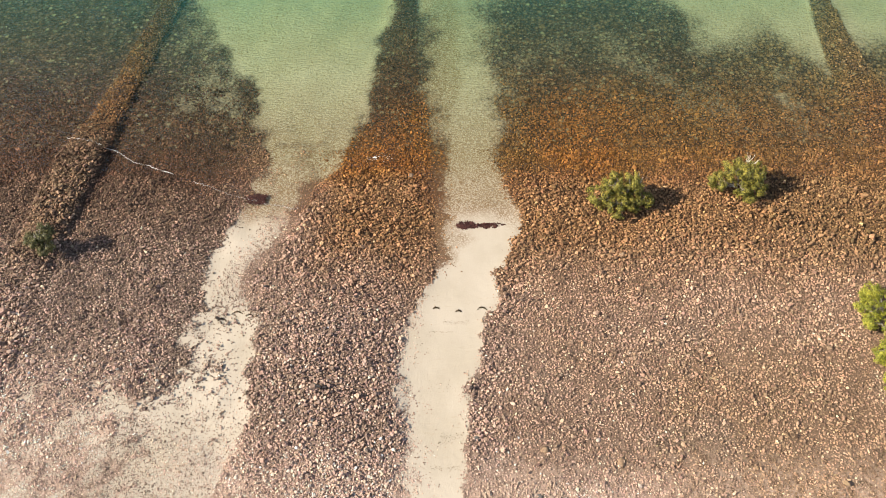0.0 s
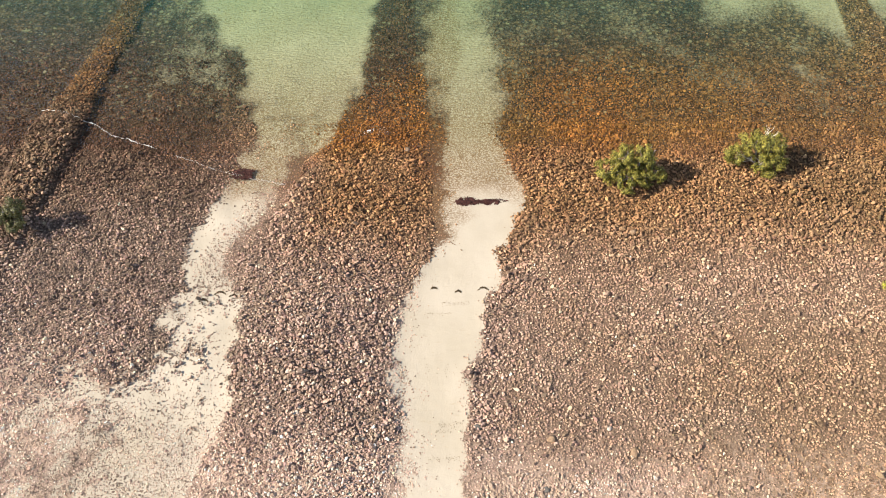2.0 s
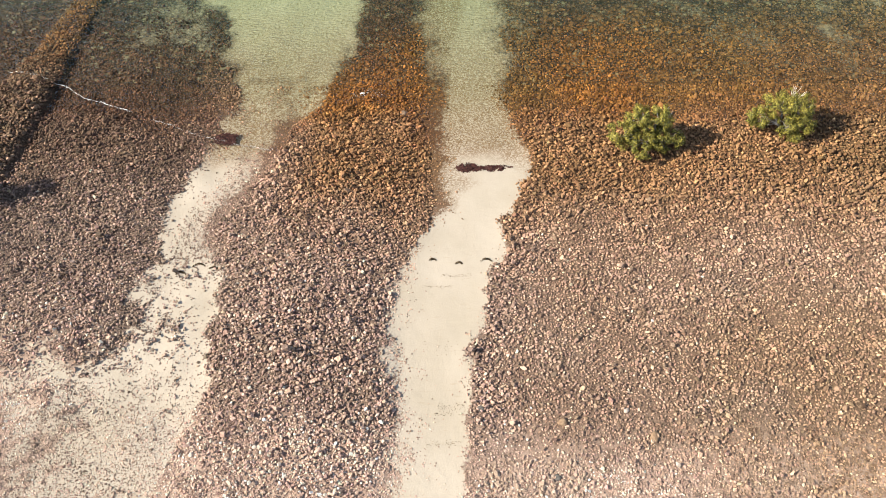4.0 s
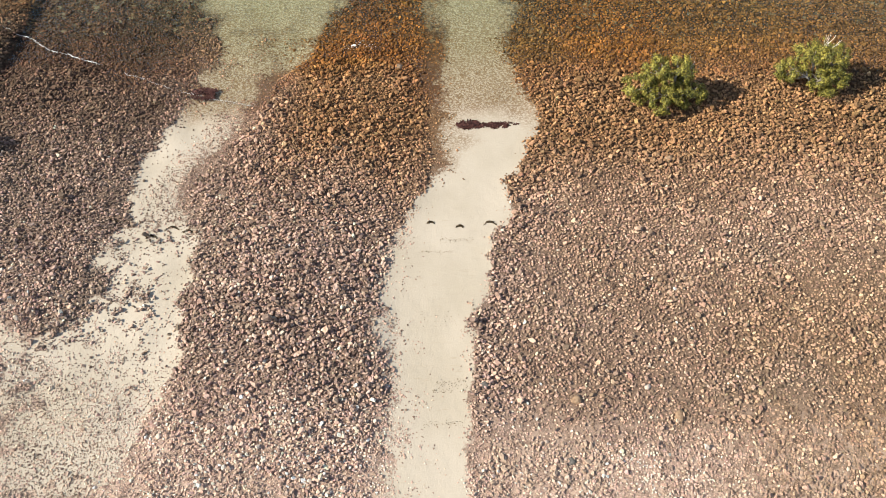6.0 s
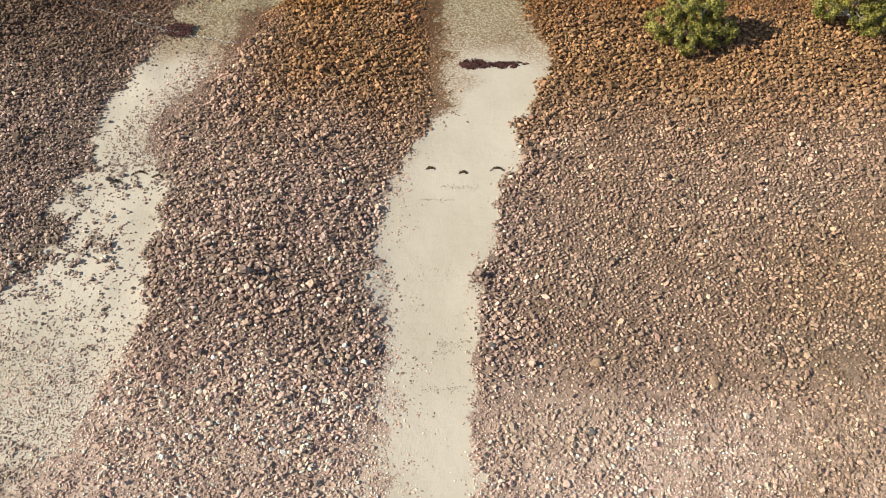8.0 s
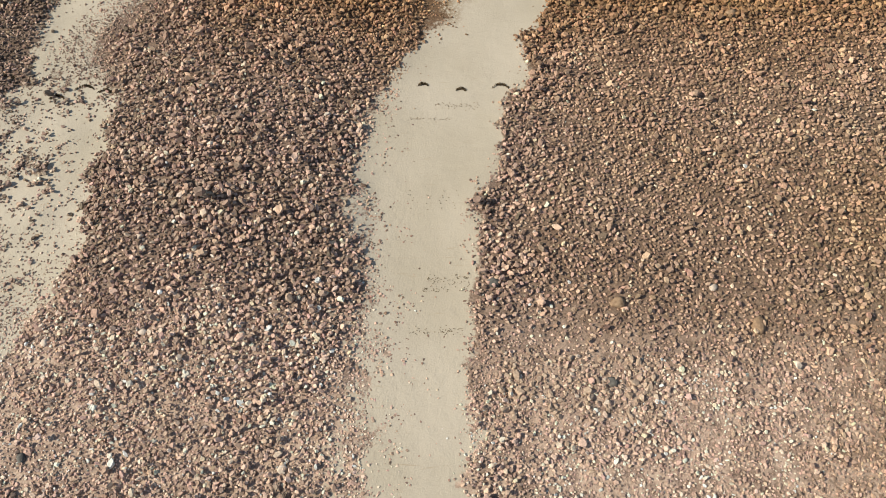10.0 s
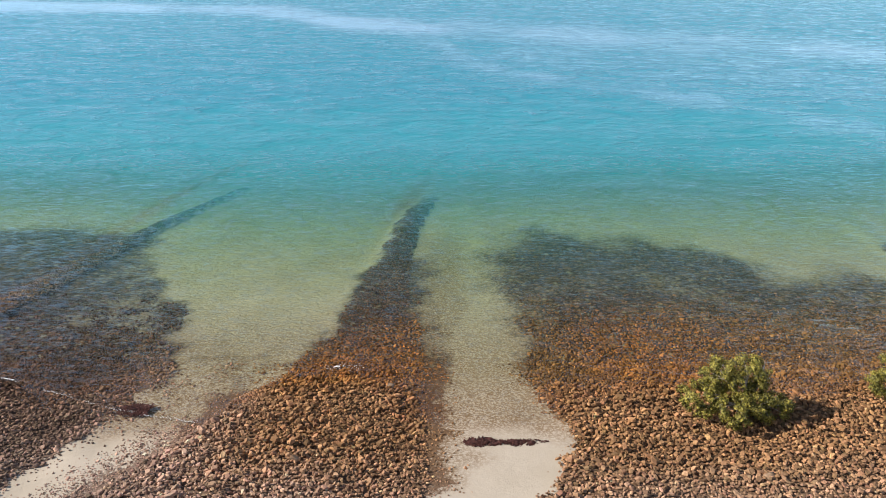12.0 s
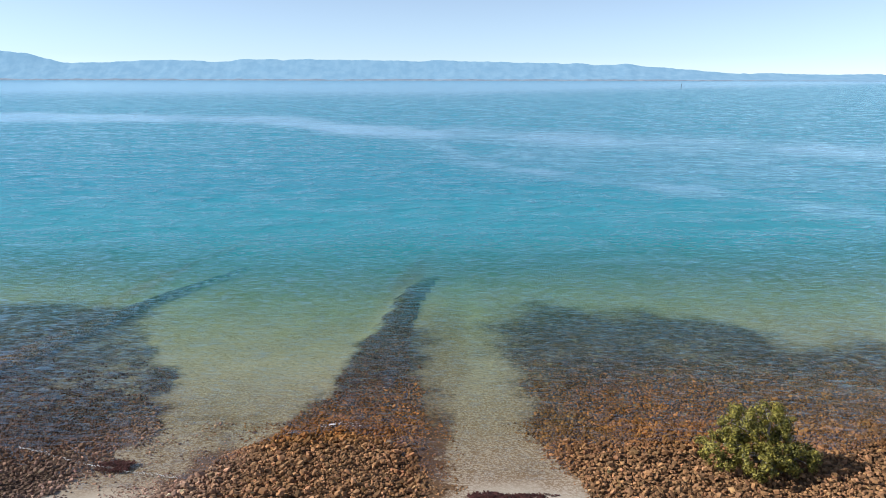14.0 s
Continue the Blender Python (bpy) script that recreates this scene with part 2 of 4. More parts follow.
def grain(x, y, size, shift=0):
    """Smooth value noise of that size in metres, 0 to 1."""
    u, v = x / size + 37.3 * shift, y / size + 91.7 * shift
    i, j = np.floor(u).astype(int), np.floor(v).astype(int)
    a, b = u - i, v - j
    a, b = a * a * (3 - 2 * a), b * b * (3 - 2 * b)
    p = lambda di, dj: TABLE[(i + di) % 256, (j + dj) % 256]
    return (p(0, 0) * (1 - a) + p(1, 0) * a) * (1 - b) + (p(0, 1) * (1 - a) + p(1, 1) * a) * b


def rough_noise(x, y, size, shift=0):
    return (grain(x, y, size, shift) + 0.5 * grain(x, y, size / 2.1, shift + 1) + 0.25 * grain(x, y, size / 4.3, shift + 2)) / 1.75


TRACK_A = line((0, -2.6), (7.6, -2.7), (11, -3.0), (15.5, -3.5), (18.4, -3.6), (22.6, -2.7), (25.5, -1.6), (28.6, -1.2), (30, -1.6), (33, -1.7), (38.6, -1.9), (45.8, -1.5), (54, -1.2), (62.4, -0.9), (75, -0.5))
TRACK_B = line((0, 0.9), (7.6, 1.1), (11.9, 1.3), (16, 1.1), (17.9, 2.4), (20.9, 2.8), (23.6, 4.1), (27, 4.4), (29.4, 6.1), (32.6, 6.8), (35.9, 6.2), (38.6, 5.2), (44.3, 4.6), (53.9, 3.7), (62.4, 2.6), (75, 1.8))
BAY_A = line((0, -28), (7.7, -26.5), (14.6, -23.5), (19.5, -21.8), (24.9, -20.9), (29, -21.5), (32.1, -19.9), (36.7, -19.0), (39.5, -17.6), (42.5, -18.5), (46.8, -20.3), (49, -20.6), (52, -23.4), (54.9, -24.5), (62.6, -28.4), (69.7, -28.8), (83.6, -25.2), (95, -20))
BAY_B = line((0, -20), (10.2, -16.8), (12.8, -15.9), (18, -16.1), (22.1, -16.3), (26, -17.4), (29.6, -15.4), (32.1, -14.2), (36.6, -12.5), (39.4, -10.5), (44.4, -8.6), (52.3, -7.9), (62.4, -6.5), (70, -6.0), (78.5, -4.7), (88, -2.5))
RIDGE_B = line((20, -3.2), (38.6, -2.5), (43.6, -2.3), (53.9, -3.2), (62.4, -3.2), (72, -2.6), (81, -1.3), (90, -0.8))
WALL_A = line((15, -41), (24, -40.2), (31.8, -39.3), (36.3, -39.0), (40.4, -38.4), (44.3, -36.7), (50, -35.4), (55.3, -34.6), (62.1, -32.9), (71, -30.9), (78, -29.2), (91, -25.6), (104, -21))
WALL_B = line((15, -36.2), (23.8, -35.8), (29.4, -35.4), (32.7, -34.9), (38.6, -33.8), (42.8, -33.1), (48, -32.5), (55, -31.4), (61.7, -30.3), (71, -29.4), (78, -28.0), (91, -24.6), (104, -20))
REEF_A = line((34, 41.6), (38.3, 40.9), (43.3, 40.2), (51.9, 40.3), (62.1, 40.8), (80, 42))
REEF_B = line((34, 47), (48.6, 45.8), (52.7, 44.8), (62.1, 44), (80, 43.5))


WEED_END = lambda x: np.interp(x, *zip(*((-60, 71), (-45, 71.5), (-30, 70), (-20, 60), (0, 60), (3.4, 66), (8.5, 69.5), (14, 69.5), (18.6, 68), (25.5, 64), (27, 60), (31, 58.5), (35, 56), (60, 55))))


def dome(x, a, b):
    u = (x - (a + b) / 2) / np.maximum((b - a) / 2, 0.3)
    return np.clip(1 - u * u, 0, 1)


def inside(x, a, b, soft):
    return smooth(np.minimum(x - a, b - x), -soft, soft)


def height(x, y):
    """The ground's height over the sea."""
    z = 4.26 + 0.0057 * x - 0.1237 * y
    z = np.where(z > 0, z, 0.32 * z)
    z = z - 0.052 * (np.sqrt((y - 66) ** 2 + 300.0) + (y - 66) - 2.0) / 2 * smooth(y, 40, 62) + (rough_noise(x, y, 22.0, 81) - 0.5) * 1.1 * smooth(y, 60, 95)
    z = np.maximum(z, -9.0)
    z = np.minimum(z, 5.0 + 0.004 * np.abs(y))
    near = smooth(y, 2, 12) * (1 - smooth(y, 90, 120))
    z = z - 0.16 * smooth(y, 36.0, 40.5)
    z = z + near * 0.17 * smooth(-x, 21, 27) * smooth(y, 24, 38) * (1 - smooth(y, 46, 56)) + near * 0.20 * smooth(-x, 31, 42) * smooth(y, 35, 42)
    z = z + near * 0.06 * smooth(x, 7, 12) * smooth(y, 28, 36) * (1 - smooth(y, 42, 50))
    z = z + near * dome(x, BAY_B(y), RIDGE_B(y)) * (0.42 - 0.30 * smooth(y, 33, 43)) * (1 + 3 * smooth(y, 55, 70)) * (1 - smooth(y, 70, 92))
    z = z + near * np.sqrt(dome(x, WALL_A(y), WALL_B(y))) * (0.72 - 0.42 * smooth(y, 40, 54)) * smooth(y, 25, 31) * (1 + 0.9 * smooth(y, 56, 72)) * (1 - smooth(y, 82, 98))
    z = z + near * dome(x, REEF_A(y), REEF_B(y)) * 0.25 * smooth(y, 36, 44) * (1 - smooth(y, 60, 80))
    z = z - near * inside(x, TRACK_A(y) + 0.4, TRACK_B(y), 1.6) * 0.10 - near * inside(x, BAY_A(y), BAY_B(y), 1.5) * 0.10
    z = z + near * ((rough_noise(x, y, 3.1) - 0.5) * 0.22 + (rough_noise(x, y + 0.4 * x, 1.3, 83) - 0.5) * 0.13) * (1 - inside(x, TRACK_A(y), TRACK_B(y), 0.5))
    return z


def sandy(x, y):
    """Where the bed is sand rather than gravel, 0 to 1."""
    deep = smooth(y, 33, 43)
    jx = x + (rough_noise(x, y, 1.9, 3) - 0.5) * (1.4 + 1.5 * deep) + (rough_noise(x, y, 4.5, 4) - 0.5) * 2.2 * deep
    jx = jx + (rough_noise(x, y, 0.9, 67) - 0.5) * 1.9 * (x < -8) * (1 - deep)
    jx2 = jx + (rough_noise(x, y, 0.8, 63) - 0.5) * (1.2 + 2.2 * smooth(1 - x, 0, 1) * smooth(24 - y, 0, 6))
    fray = 0.6 + 1.6 * smooth(25 - y, 0, 6)
    track = smooth(jx2 - TRACK_A(y), -fray - 1.4 * deep, fray + 1.4 * deep) * smooth(TRACK_B(y) - jx2, -0.5 - 0.8 * deep - 3.0 * smooth(y, 38, 48), 0.5 + 2.2 * deep + 3.0 * smooth(y, 40, 52))
    track = track * (1 - 0.85 * smooth(TRACK_A(y) + 3.1 - x + 2 * (rough_noise(x, y, 1.1, 43) - 0.5), 0, 2.2) * smooth(y, 25.5, 28.5) * (1 - smooth(y, 40, 48)))
    ragged = 0.55 * rough_noise(x - 0.5 * y, y + 0.2 * x, 2.6, 5) + 0.45 * rough_noise(x, y, 0.75, 6)
    bay = smooth(jx - BAY_A(y) + 7 * (ragged - 0.5) * smooth(27 - y, 0, 4), -1.3 - 0.5 * deep, 1.3 + 0.5 * deep) * smooth(BAY_B(y) - jx, -0.6 - 0.9 * deep, 0.6 + 0.9 * deep)
    lean = smooth(BAY_A(y) + 5.6 - x, 0, 6.5)
    strewn = smooth(0.45 * (1 - ragged) + 0.55 * rough_noise(x, y, 0.42, 7), 0.58 - 0.11 * lean, 0.63 - 0.11 * lean) * smooth(28 - y, 0, 5) * smooth(BAY_B(y) + 0.2 - x, 0, 2.0)
    damp = smooth(y + 4 * (rough_noise(x, y, 2.5, 45) - 0.5), 31.5, 34) * (1 - smooth(y, 41, 46)) * smooth(rough_noise(x, y, 1.3, 47), 0.3, 0.6)
    apron = smooth(x - BAY_B(y) + 2.9 + 2.4 * (rough_noise(x, y, 1.2, 65) - 0.5), 0, 2.4) * smooth(y, 22, 25) * (1 - smooth(y, 35, 40))
    bay = bay * (1 - 0.85 * apron)
    bay = bay * (1 - 0.75 * strewn) * (1 - 0.55 * damp) * smooth(y, 3, 10)
    s = np.maximum(track, bay)
    s = np.maximum(s, smooth(20.5 - y + 18 * (ragged - 0.5), 0, 9) * smooth(-x, 16, 22) * (0.10 + 0.42 * smooth(0.5 * rough_noise(x, y, 3.4, 60) + 0.5 * rough_noise(x, y, 0.9, 61), 0.42, 0.62)))
    # sand shows through the weed in deeper water
    out = 0.15 + 0.85 * smooth(rough_noise(x, y + 0.5 * x, 4.2, 11), 0.34, 0.66) * smooth(rough_noise(x, y, 1.3, 12), 0.15, 0.7)
    side = np.where(x > 0, smooth(y + 0.3 * (x - 20), 42, 56) * (1 - 0.7 * smooth(y, 54, 61) * (1 - smooth(x, 24, 30))), 0.75 * smooth(y, 38, 48) * smooth(x, -34, -27))
    raised = dome(x, WALL_A(y), WALL_B(y)) + dome(x, BAY_B(y), RIDGE_B(y))
    reef = dome(x, REEF_A(y), REEF_B(y)) * (1 - smooth(y, 58, 68))
    far = smooth(y + 9 * (rough_noise(x, y, 5.0, 13) - 0.5) - WEED_END(x), -7, 6)
    s = np.maximum(s, np.where(raised > 0.05, smooth(y + 8 * (rough_noise(x, y, 3.0, 15) - 0.5), np.where(x < -14, 80, 74), np.where(x < -14, 96, 92)), np.maximum(out * side * np.where(x > 0, 0.52 - 0.26 * smooth(y, 48, 56) * (1 - 0.7 * smooth(x, 26, 32)), 0.50), far) * (1 - smooth(reef, 0.05, 0.4))))
    s = s * (1 - 0.85 * smooth(np.exp(-((x + 20.8 + 0.25 * (y - 48.5)) / 1.5) ** 2 - ((y - 48.5) / 3.2) ** 2) + 1.1 * (rough_noise(x, y, 1.0, 93) - 0.5), 0.25, 0.8))
    s = s * (1 - smooth(dome(x, WALL_A(y), WALL_B(y)), 0.0, 0.3) * smooth(y, 40, 48) * (1 - smooth(y, 80, 92)))
    return np.clip(s, 0, 1)


def film(x, y):
    """Brown algae and fine grit on the sand where the tide wets it."""
    f = smooth(y + 3 * (rough_noise(x, y, 2.0, 41) - 0.5), 31.5, 34.5) * (1 - 0.8 * smooth(y, 40, 52))
    f = np.maximum(f, smooth(TRACK_A(y) + 2.9 - x + 2 * (rough_noise(x, y, 1.1, 43) - 0.5), 0, 1.0) * smooth(y, 27, 29) * (x > -6))
    f = np.maximum(f, 0.75 * smooth(2.4 - x + 2.4 * (rough_noise(x, y, 1.1, 59) - 0.5), 0, 1.6) * smooth(y + 2 * (rough_noise(x, y, 1.4, 58) - 0.5), 28.5, 30.5) * (x > -6))
    return f * (0.75 + 0.25 * rough_noise(x, y, 0.9, 49)) * (1 - smooth(y, 60, 75))


def cover(x, y):
    """How thickly stones lie: 0 none, 1 packed."""
    c = 1 - sandy(x, y)
    loose = inside(x, BAY_A(y) - 1.5, BAY_B(y) - 0.2, 0.6) * smooth(27 - y, 0, 5)
    loose = loose * (0.06 + 0.34 * (0.25 + 0.75 * smooth(BAY_A(y) + 5.5 - x, 0, 6)) * smooth(rough_noise(x, y, 0.8, 7), 0.36, 0.60))
    c = np.maximum(c, loose)
    c = c * (1 - 0.6 * smooth(y, 26, 28) * (1 - smooth(y, 44, 50)) * inside(x, TRACK_A(y) + 0.2, TRACK_A(y) + 4, 0.5))
    c = c * (1 - 0.6 * smooth(y, 22, 25) * (1 - smooth(y, 38, 42)) * inside(x, BAY_B(y) - 4, BAY_B(y) - 0.2, 0.5))
    gaps = smooth(rough_noise(x, y, 1.1, 9), 0.34, 0.62) * smooth(rough_noise(x, y, 6.0, 10), 0.15, 0.5)
    c = c * (1 - gaps * (0.42 * smooth(13 - y, 0, 6) + 0.20 * smooth(17 - y, 0, 5) * smooth(-x, 15, 22)))
    holes = smooth(rough_noise(x, y + 0.3 * x, 0.55, 87), 0.62, 0.72) * (1 - smooth(y, 38, 42))
    c = c * (1 - 0.22 * holes * smooth(c, 0.6, 0.95))
    return np.clip(c, 0, 1)


def blend(c, other, f):
    return c * (1 - f[:, None]) + np.array(other)[None, :] * f[:, None]


def stone_colour(x, y):
    """The rock's own colour over the beach: pale and pink at the top, grey-brown below it, rust where the tide wets it, olive under water."""
    w = 6.0 * (rough_noise(x, y, 6.0, 21) - 0.5)
    c = np.tile(np.array((0.366, 0.250, 0.202)), (len(x), 1))
    c = blend(c, (0.345, 0.226, 0.165), smooth(x - TRACK_B(y) + 0.4 * w, 0, 5) * 0.8)
    c = blend(c, (0.330, 0.228, 0.186), smooth(-x, 14, 20) * smooth(y, 12, 17))
    c = blend(c, (0.372, 0.256, 0.207), smooth(-x, 2, 6) * (1 - smooth(-x, 14, 20)) * smooth(y, 9, 14))
    c = blend(c, (0.52, 0.362, 0.298), smooth(12.0 + 1.3 * smooth(-x, 1, 5) + 0.04 * np.maximum(-x, 0) + 0.22 * np.maximum(-x - 14, 0) + 2.6 * smooth(-x, 13, 18) - 0.12 * np.maximum(x, 0) - y - w, 0, 7))
    c = blend(c, (0.31, 0.225, 0.18), inside(x, BAY_A(y) - 1.5, BAY_B(y) - 0.3, 1.2) * smooth(26 - y, 0, 4) * 0.75)
    c = blend(c, (0.30, 0.188, 0.112), smooth(x + w * 2, 8, 20) * (1 - smooth(y, 16, 26)) * 0.6)
    grey = smooth(rough_noise(x, y, 4.5, 25), 0.55, 0.75) * (1 - smooth(y, 24, 30))
    c = blend(c, (0.34, 0.245, 0.19), grey * 0.4)
    rust = smooth(y + w, 20, 33) * (0.25 + 0.75 * smooth(x, -16, -9))
    c = blend(c, (0.268, 0.147, 0.073), rust)
    c = blend(c, (0.200, 0.118, 0.046), smooth(y + 0.6 * w, 35.5, 39) * (x > 0))
    c = blend(c, (0.25, 0.178, 0.142), smooth(-x, 18, 23) * smooth(y, 20, 27) * 0.6)
    c = blend(c, (0.185, 0.118, 0.084), smooth(-x, 18, 23) * smooth(y, 27, 35))
    c = blend(c, (0.262, 0.122, 0.036), smooth(y + 0.6 * w, 35.5, 39) * (0.15 + 0.85 * smooth(x, -15, -9)) * (1 - 0.75 * smooth(x + w, 14, 20)) * np.where(x > 0, 0.2 + 0.8 * smooth(x + 0.5 * w, 7, 11), 1.0))
    c = blend(c, (0.098, 0.050, 0.030), smooth(y + w + 4 * smooth(-x, 0, 8), 44, 53))
    c = blend(c, (0.20, 0.12, 0.06), smooth(x, 25, 36) * smooth(y, 24, 32) * 0.7)
    c = blend(c, (0.115, 0.066, 0.044), smooth(-x, 19, 23) * smooth(y, 34, 40) * 0.9)
    c = blend(c, (0.076, 0.036, 0.032), smooth(-x, 16, 26) * smooth(y, 44, 52))
    wet = smooth(0.06 - height(x, y), 0, 0.16) * (1 - smooth(y, 46, 52))
    c = c * (1 - wet[:, None] * np.array((0.20, 0.30, 0.36))[None, :])
    crest = smooth(dome(x, WALL_A(y), WALL_B(y)), 0.05, 0.4)
    c = blend(c, (0.195, 0.125, 0.080), crest * smooth(y, 25, 31) * (1 - smooth(y, 38, 46)) * 0.8)
    c = blend(c, (0.17, 0.088, 0.036), crest * smooth(y, 40, 46) * (1 - 0.6 * smooth(y, 50, 60)))
    return c


# ---- ground and sea ----
def spread(dense_lo, dense_hi, step, far_lo, far_hi, growth):
    mid = list(np.arange(dense_lo, dense_hi + step / 2, step))
    up, s = [mid[-1]], step
    while up[-1] < far_hi:
        s *= growth
        up.append(min(up[-1] + s, far_hi))
    down, s = [mid[0]], step
    while down[-1] > far_lo:
        s *= growth
        down.append(max(down[-1] - s, far_lo))
    return np.array(down[:0:-1] + mid + up[1:])


def sheet(name, xs, ys, zfun, material):
    X, Y = np.meshgrid(xs, ys)
    x, y = X.ravel(), Y.ravel()
    z = zfun(x, y)
    w, h = len(xs), len(ys)
    i = np.arange((h - 1) * (w - 1))
    a = (i // (w - 1)) * w + i % (w - 1)
    faces = np.stack((a, a + 1, a + w + 1, a + w), 1)
    me = bpy.data.meshes.new(name)
    build(me, np.stack((x, y, z), 1), faces)
    me.materials.append(material)
    return new(name, me), x, y, z


def build(me, verts, faces, smooth_shade=True):
    k = faces.shape[1]
    me.vertices.add(len(verts))
    me.vertices.foreach_set("co", verts.astype(np.float32).ravel())
    me.loops.add(faces.size)
    me.loops.foreach_set("vertex_index", faces.astype(np.int32).ravel())
    me.polygons.add(len(faces))
    me.polygons.foreach_set("loop_start", np.arange(0, faces.size, k, dtype=np.int32))
    me.polygons.foreach_set("use_smooth", np.full(len(faces), smooth_shade))
    me.update(calc_edges=True)


def value(me, name, v):
    a = me.attributes.new(name, "FLOAT", "POINT")
    a.data.foreach_set("value", v.astype(np.float32))


def colour(me, name, c):
    a = me.attributes.new(name, "FLOAT_COLOR", "POINT")
    a.data.foreach_set("color", np.concatenate((c, np.ones((len(c), 1))), 1).astype(np.float32).ravel())


gx = spread(-56, 56, 0.48, -4900, 4900, 1.14)
gy = spread(0, 92, 0.46, -4900, 4900, 1.14)
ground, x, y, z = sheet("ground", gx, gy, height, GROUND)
value(ground.data, "rock", (1 - sandy(x, y)) * 0.95)
value(ground.data, "film", film(x, y))
value(ground.data, "upper", smooth(13 + 0.06 * np.maximum(-x, 0) + 0.22 * np.maximum(-x - 14, 0) + 2.2 * smooth(-x, 13, 18) - y, 0, 8))
value(ground.data, "soft", smooth(y, 35, 45))
value(ground.data, "wet", smooth(0.22 - z, 0, 0.35))
colour(ground.data, "tint", stone_colour(x, y) * 0.85)
tagged(ground, "sloping beach of pale sand and brown cobbles running into the sea", "beach", kind="structure")

wx = spread(-58, 58, 1.0, -4900, 4900, 1.05)
wy = spread(30, 100, 0.8, 29, 4900, 1.035)
water, x, y, z = sheet("water", wx, wy, lambda x, y: np.zeros_like(x), WATER)
value(water.data, "depth", np.maximum(-height(x, y), 0.0))
value(water.data, "near", 1 - 0.95 * smooth(y, 52, 120))


def near_line(x, y, pts, width):
    """1 on a bent line, fading over a width that grows with the distance."""
    best = np.full(len(x), 1e9)
    lx, ly = x / (y + 60) * 300, np.log(np.maximum(y, 1)) * 100
    q = [(px / (py + 60) * 300, math.log(py) * 100) for px, py in pts]
    for (ax, ay), (bx, by) in zip(q, q[1:]):
        t = np.clip(((lx - ax) * (bx - ax) + (ly - ay) * (by - ay)) / ((bx - ax) ** 2 + (by - ay) ** 2), 0, 1)
        best = np.minimum(best, np.hypot(lx - ax - t * (bx - ax), ly - ay - t * (by - ay)))
    return 1 - smooth(best + 14 * (rough_noise(lx, ly, 25.0, 31) - 0.5), 0, width)


slick = np.maximum(near_line(x, y, ((-500, 372), (-228, 366), (-174, 372), (-86, 341), (-35, 289), (-2, 256)), 16),
                   0.6 * near_line(x, y, ((-2, 256), (40, 245), (85, 207), (120, 195)), 24))
slick = np.maximum(slick, 0.75 * near_line(x, y, ((-3, 222), (5, 177), (14, 161), (30, 145), (51, 126), (65, 104), (85, 90)), 11))
slick = np.maximum(slick, 0.35 * near_line(x, y, ((20, 190), (45, 160), (90, 140)), 30))
slick = np.maximum(slick, smooth(y + 1.1 * np.minimum(-x, 0), 500, 1700))
value(water.data, "slick", np.maximum(slick * (0.55 + 0.45 * smooth(rough_noise(x / (y + 60) * 300, np.log(np.maximum(y, 1)) * 160, 22.0, 33), 0.3, 0.7)), 0.95 * smooth(y + 1.1 * np.minimum(-x, 0), 500, 1700)))
tagged(water, "clear shallow green sea turning blue with small ripples", "sea", kind="structure")


# ---- cobbles ----
def dome_shape():
    """A stone's upper part: a ring under the ground, a shoulder and a flat broken top."""
    v, f = [], []
    for ring, (rad, zz) in enumerate(((1.0, -0.6), (0.80, 0.72))):
        for k in range(5):
            a = 6.28318 * (k + 0.4 * ring) / 5
            v.append((rad * math.cos(a), rad * math.sin(a), zz))
    for k in range(5):
        a, b, c, d = k, (k + 1) % 5, 5 + k, 5 + (k + 1) % 5
        f += [(a, b, c), (b, d, c)]
    return np.array(v), np.array(f + [(5, 6, 7), (5, 7, 8), (5, 8, 9)])


DOME_V, DOME_F = dome_shape()


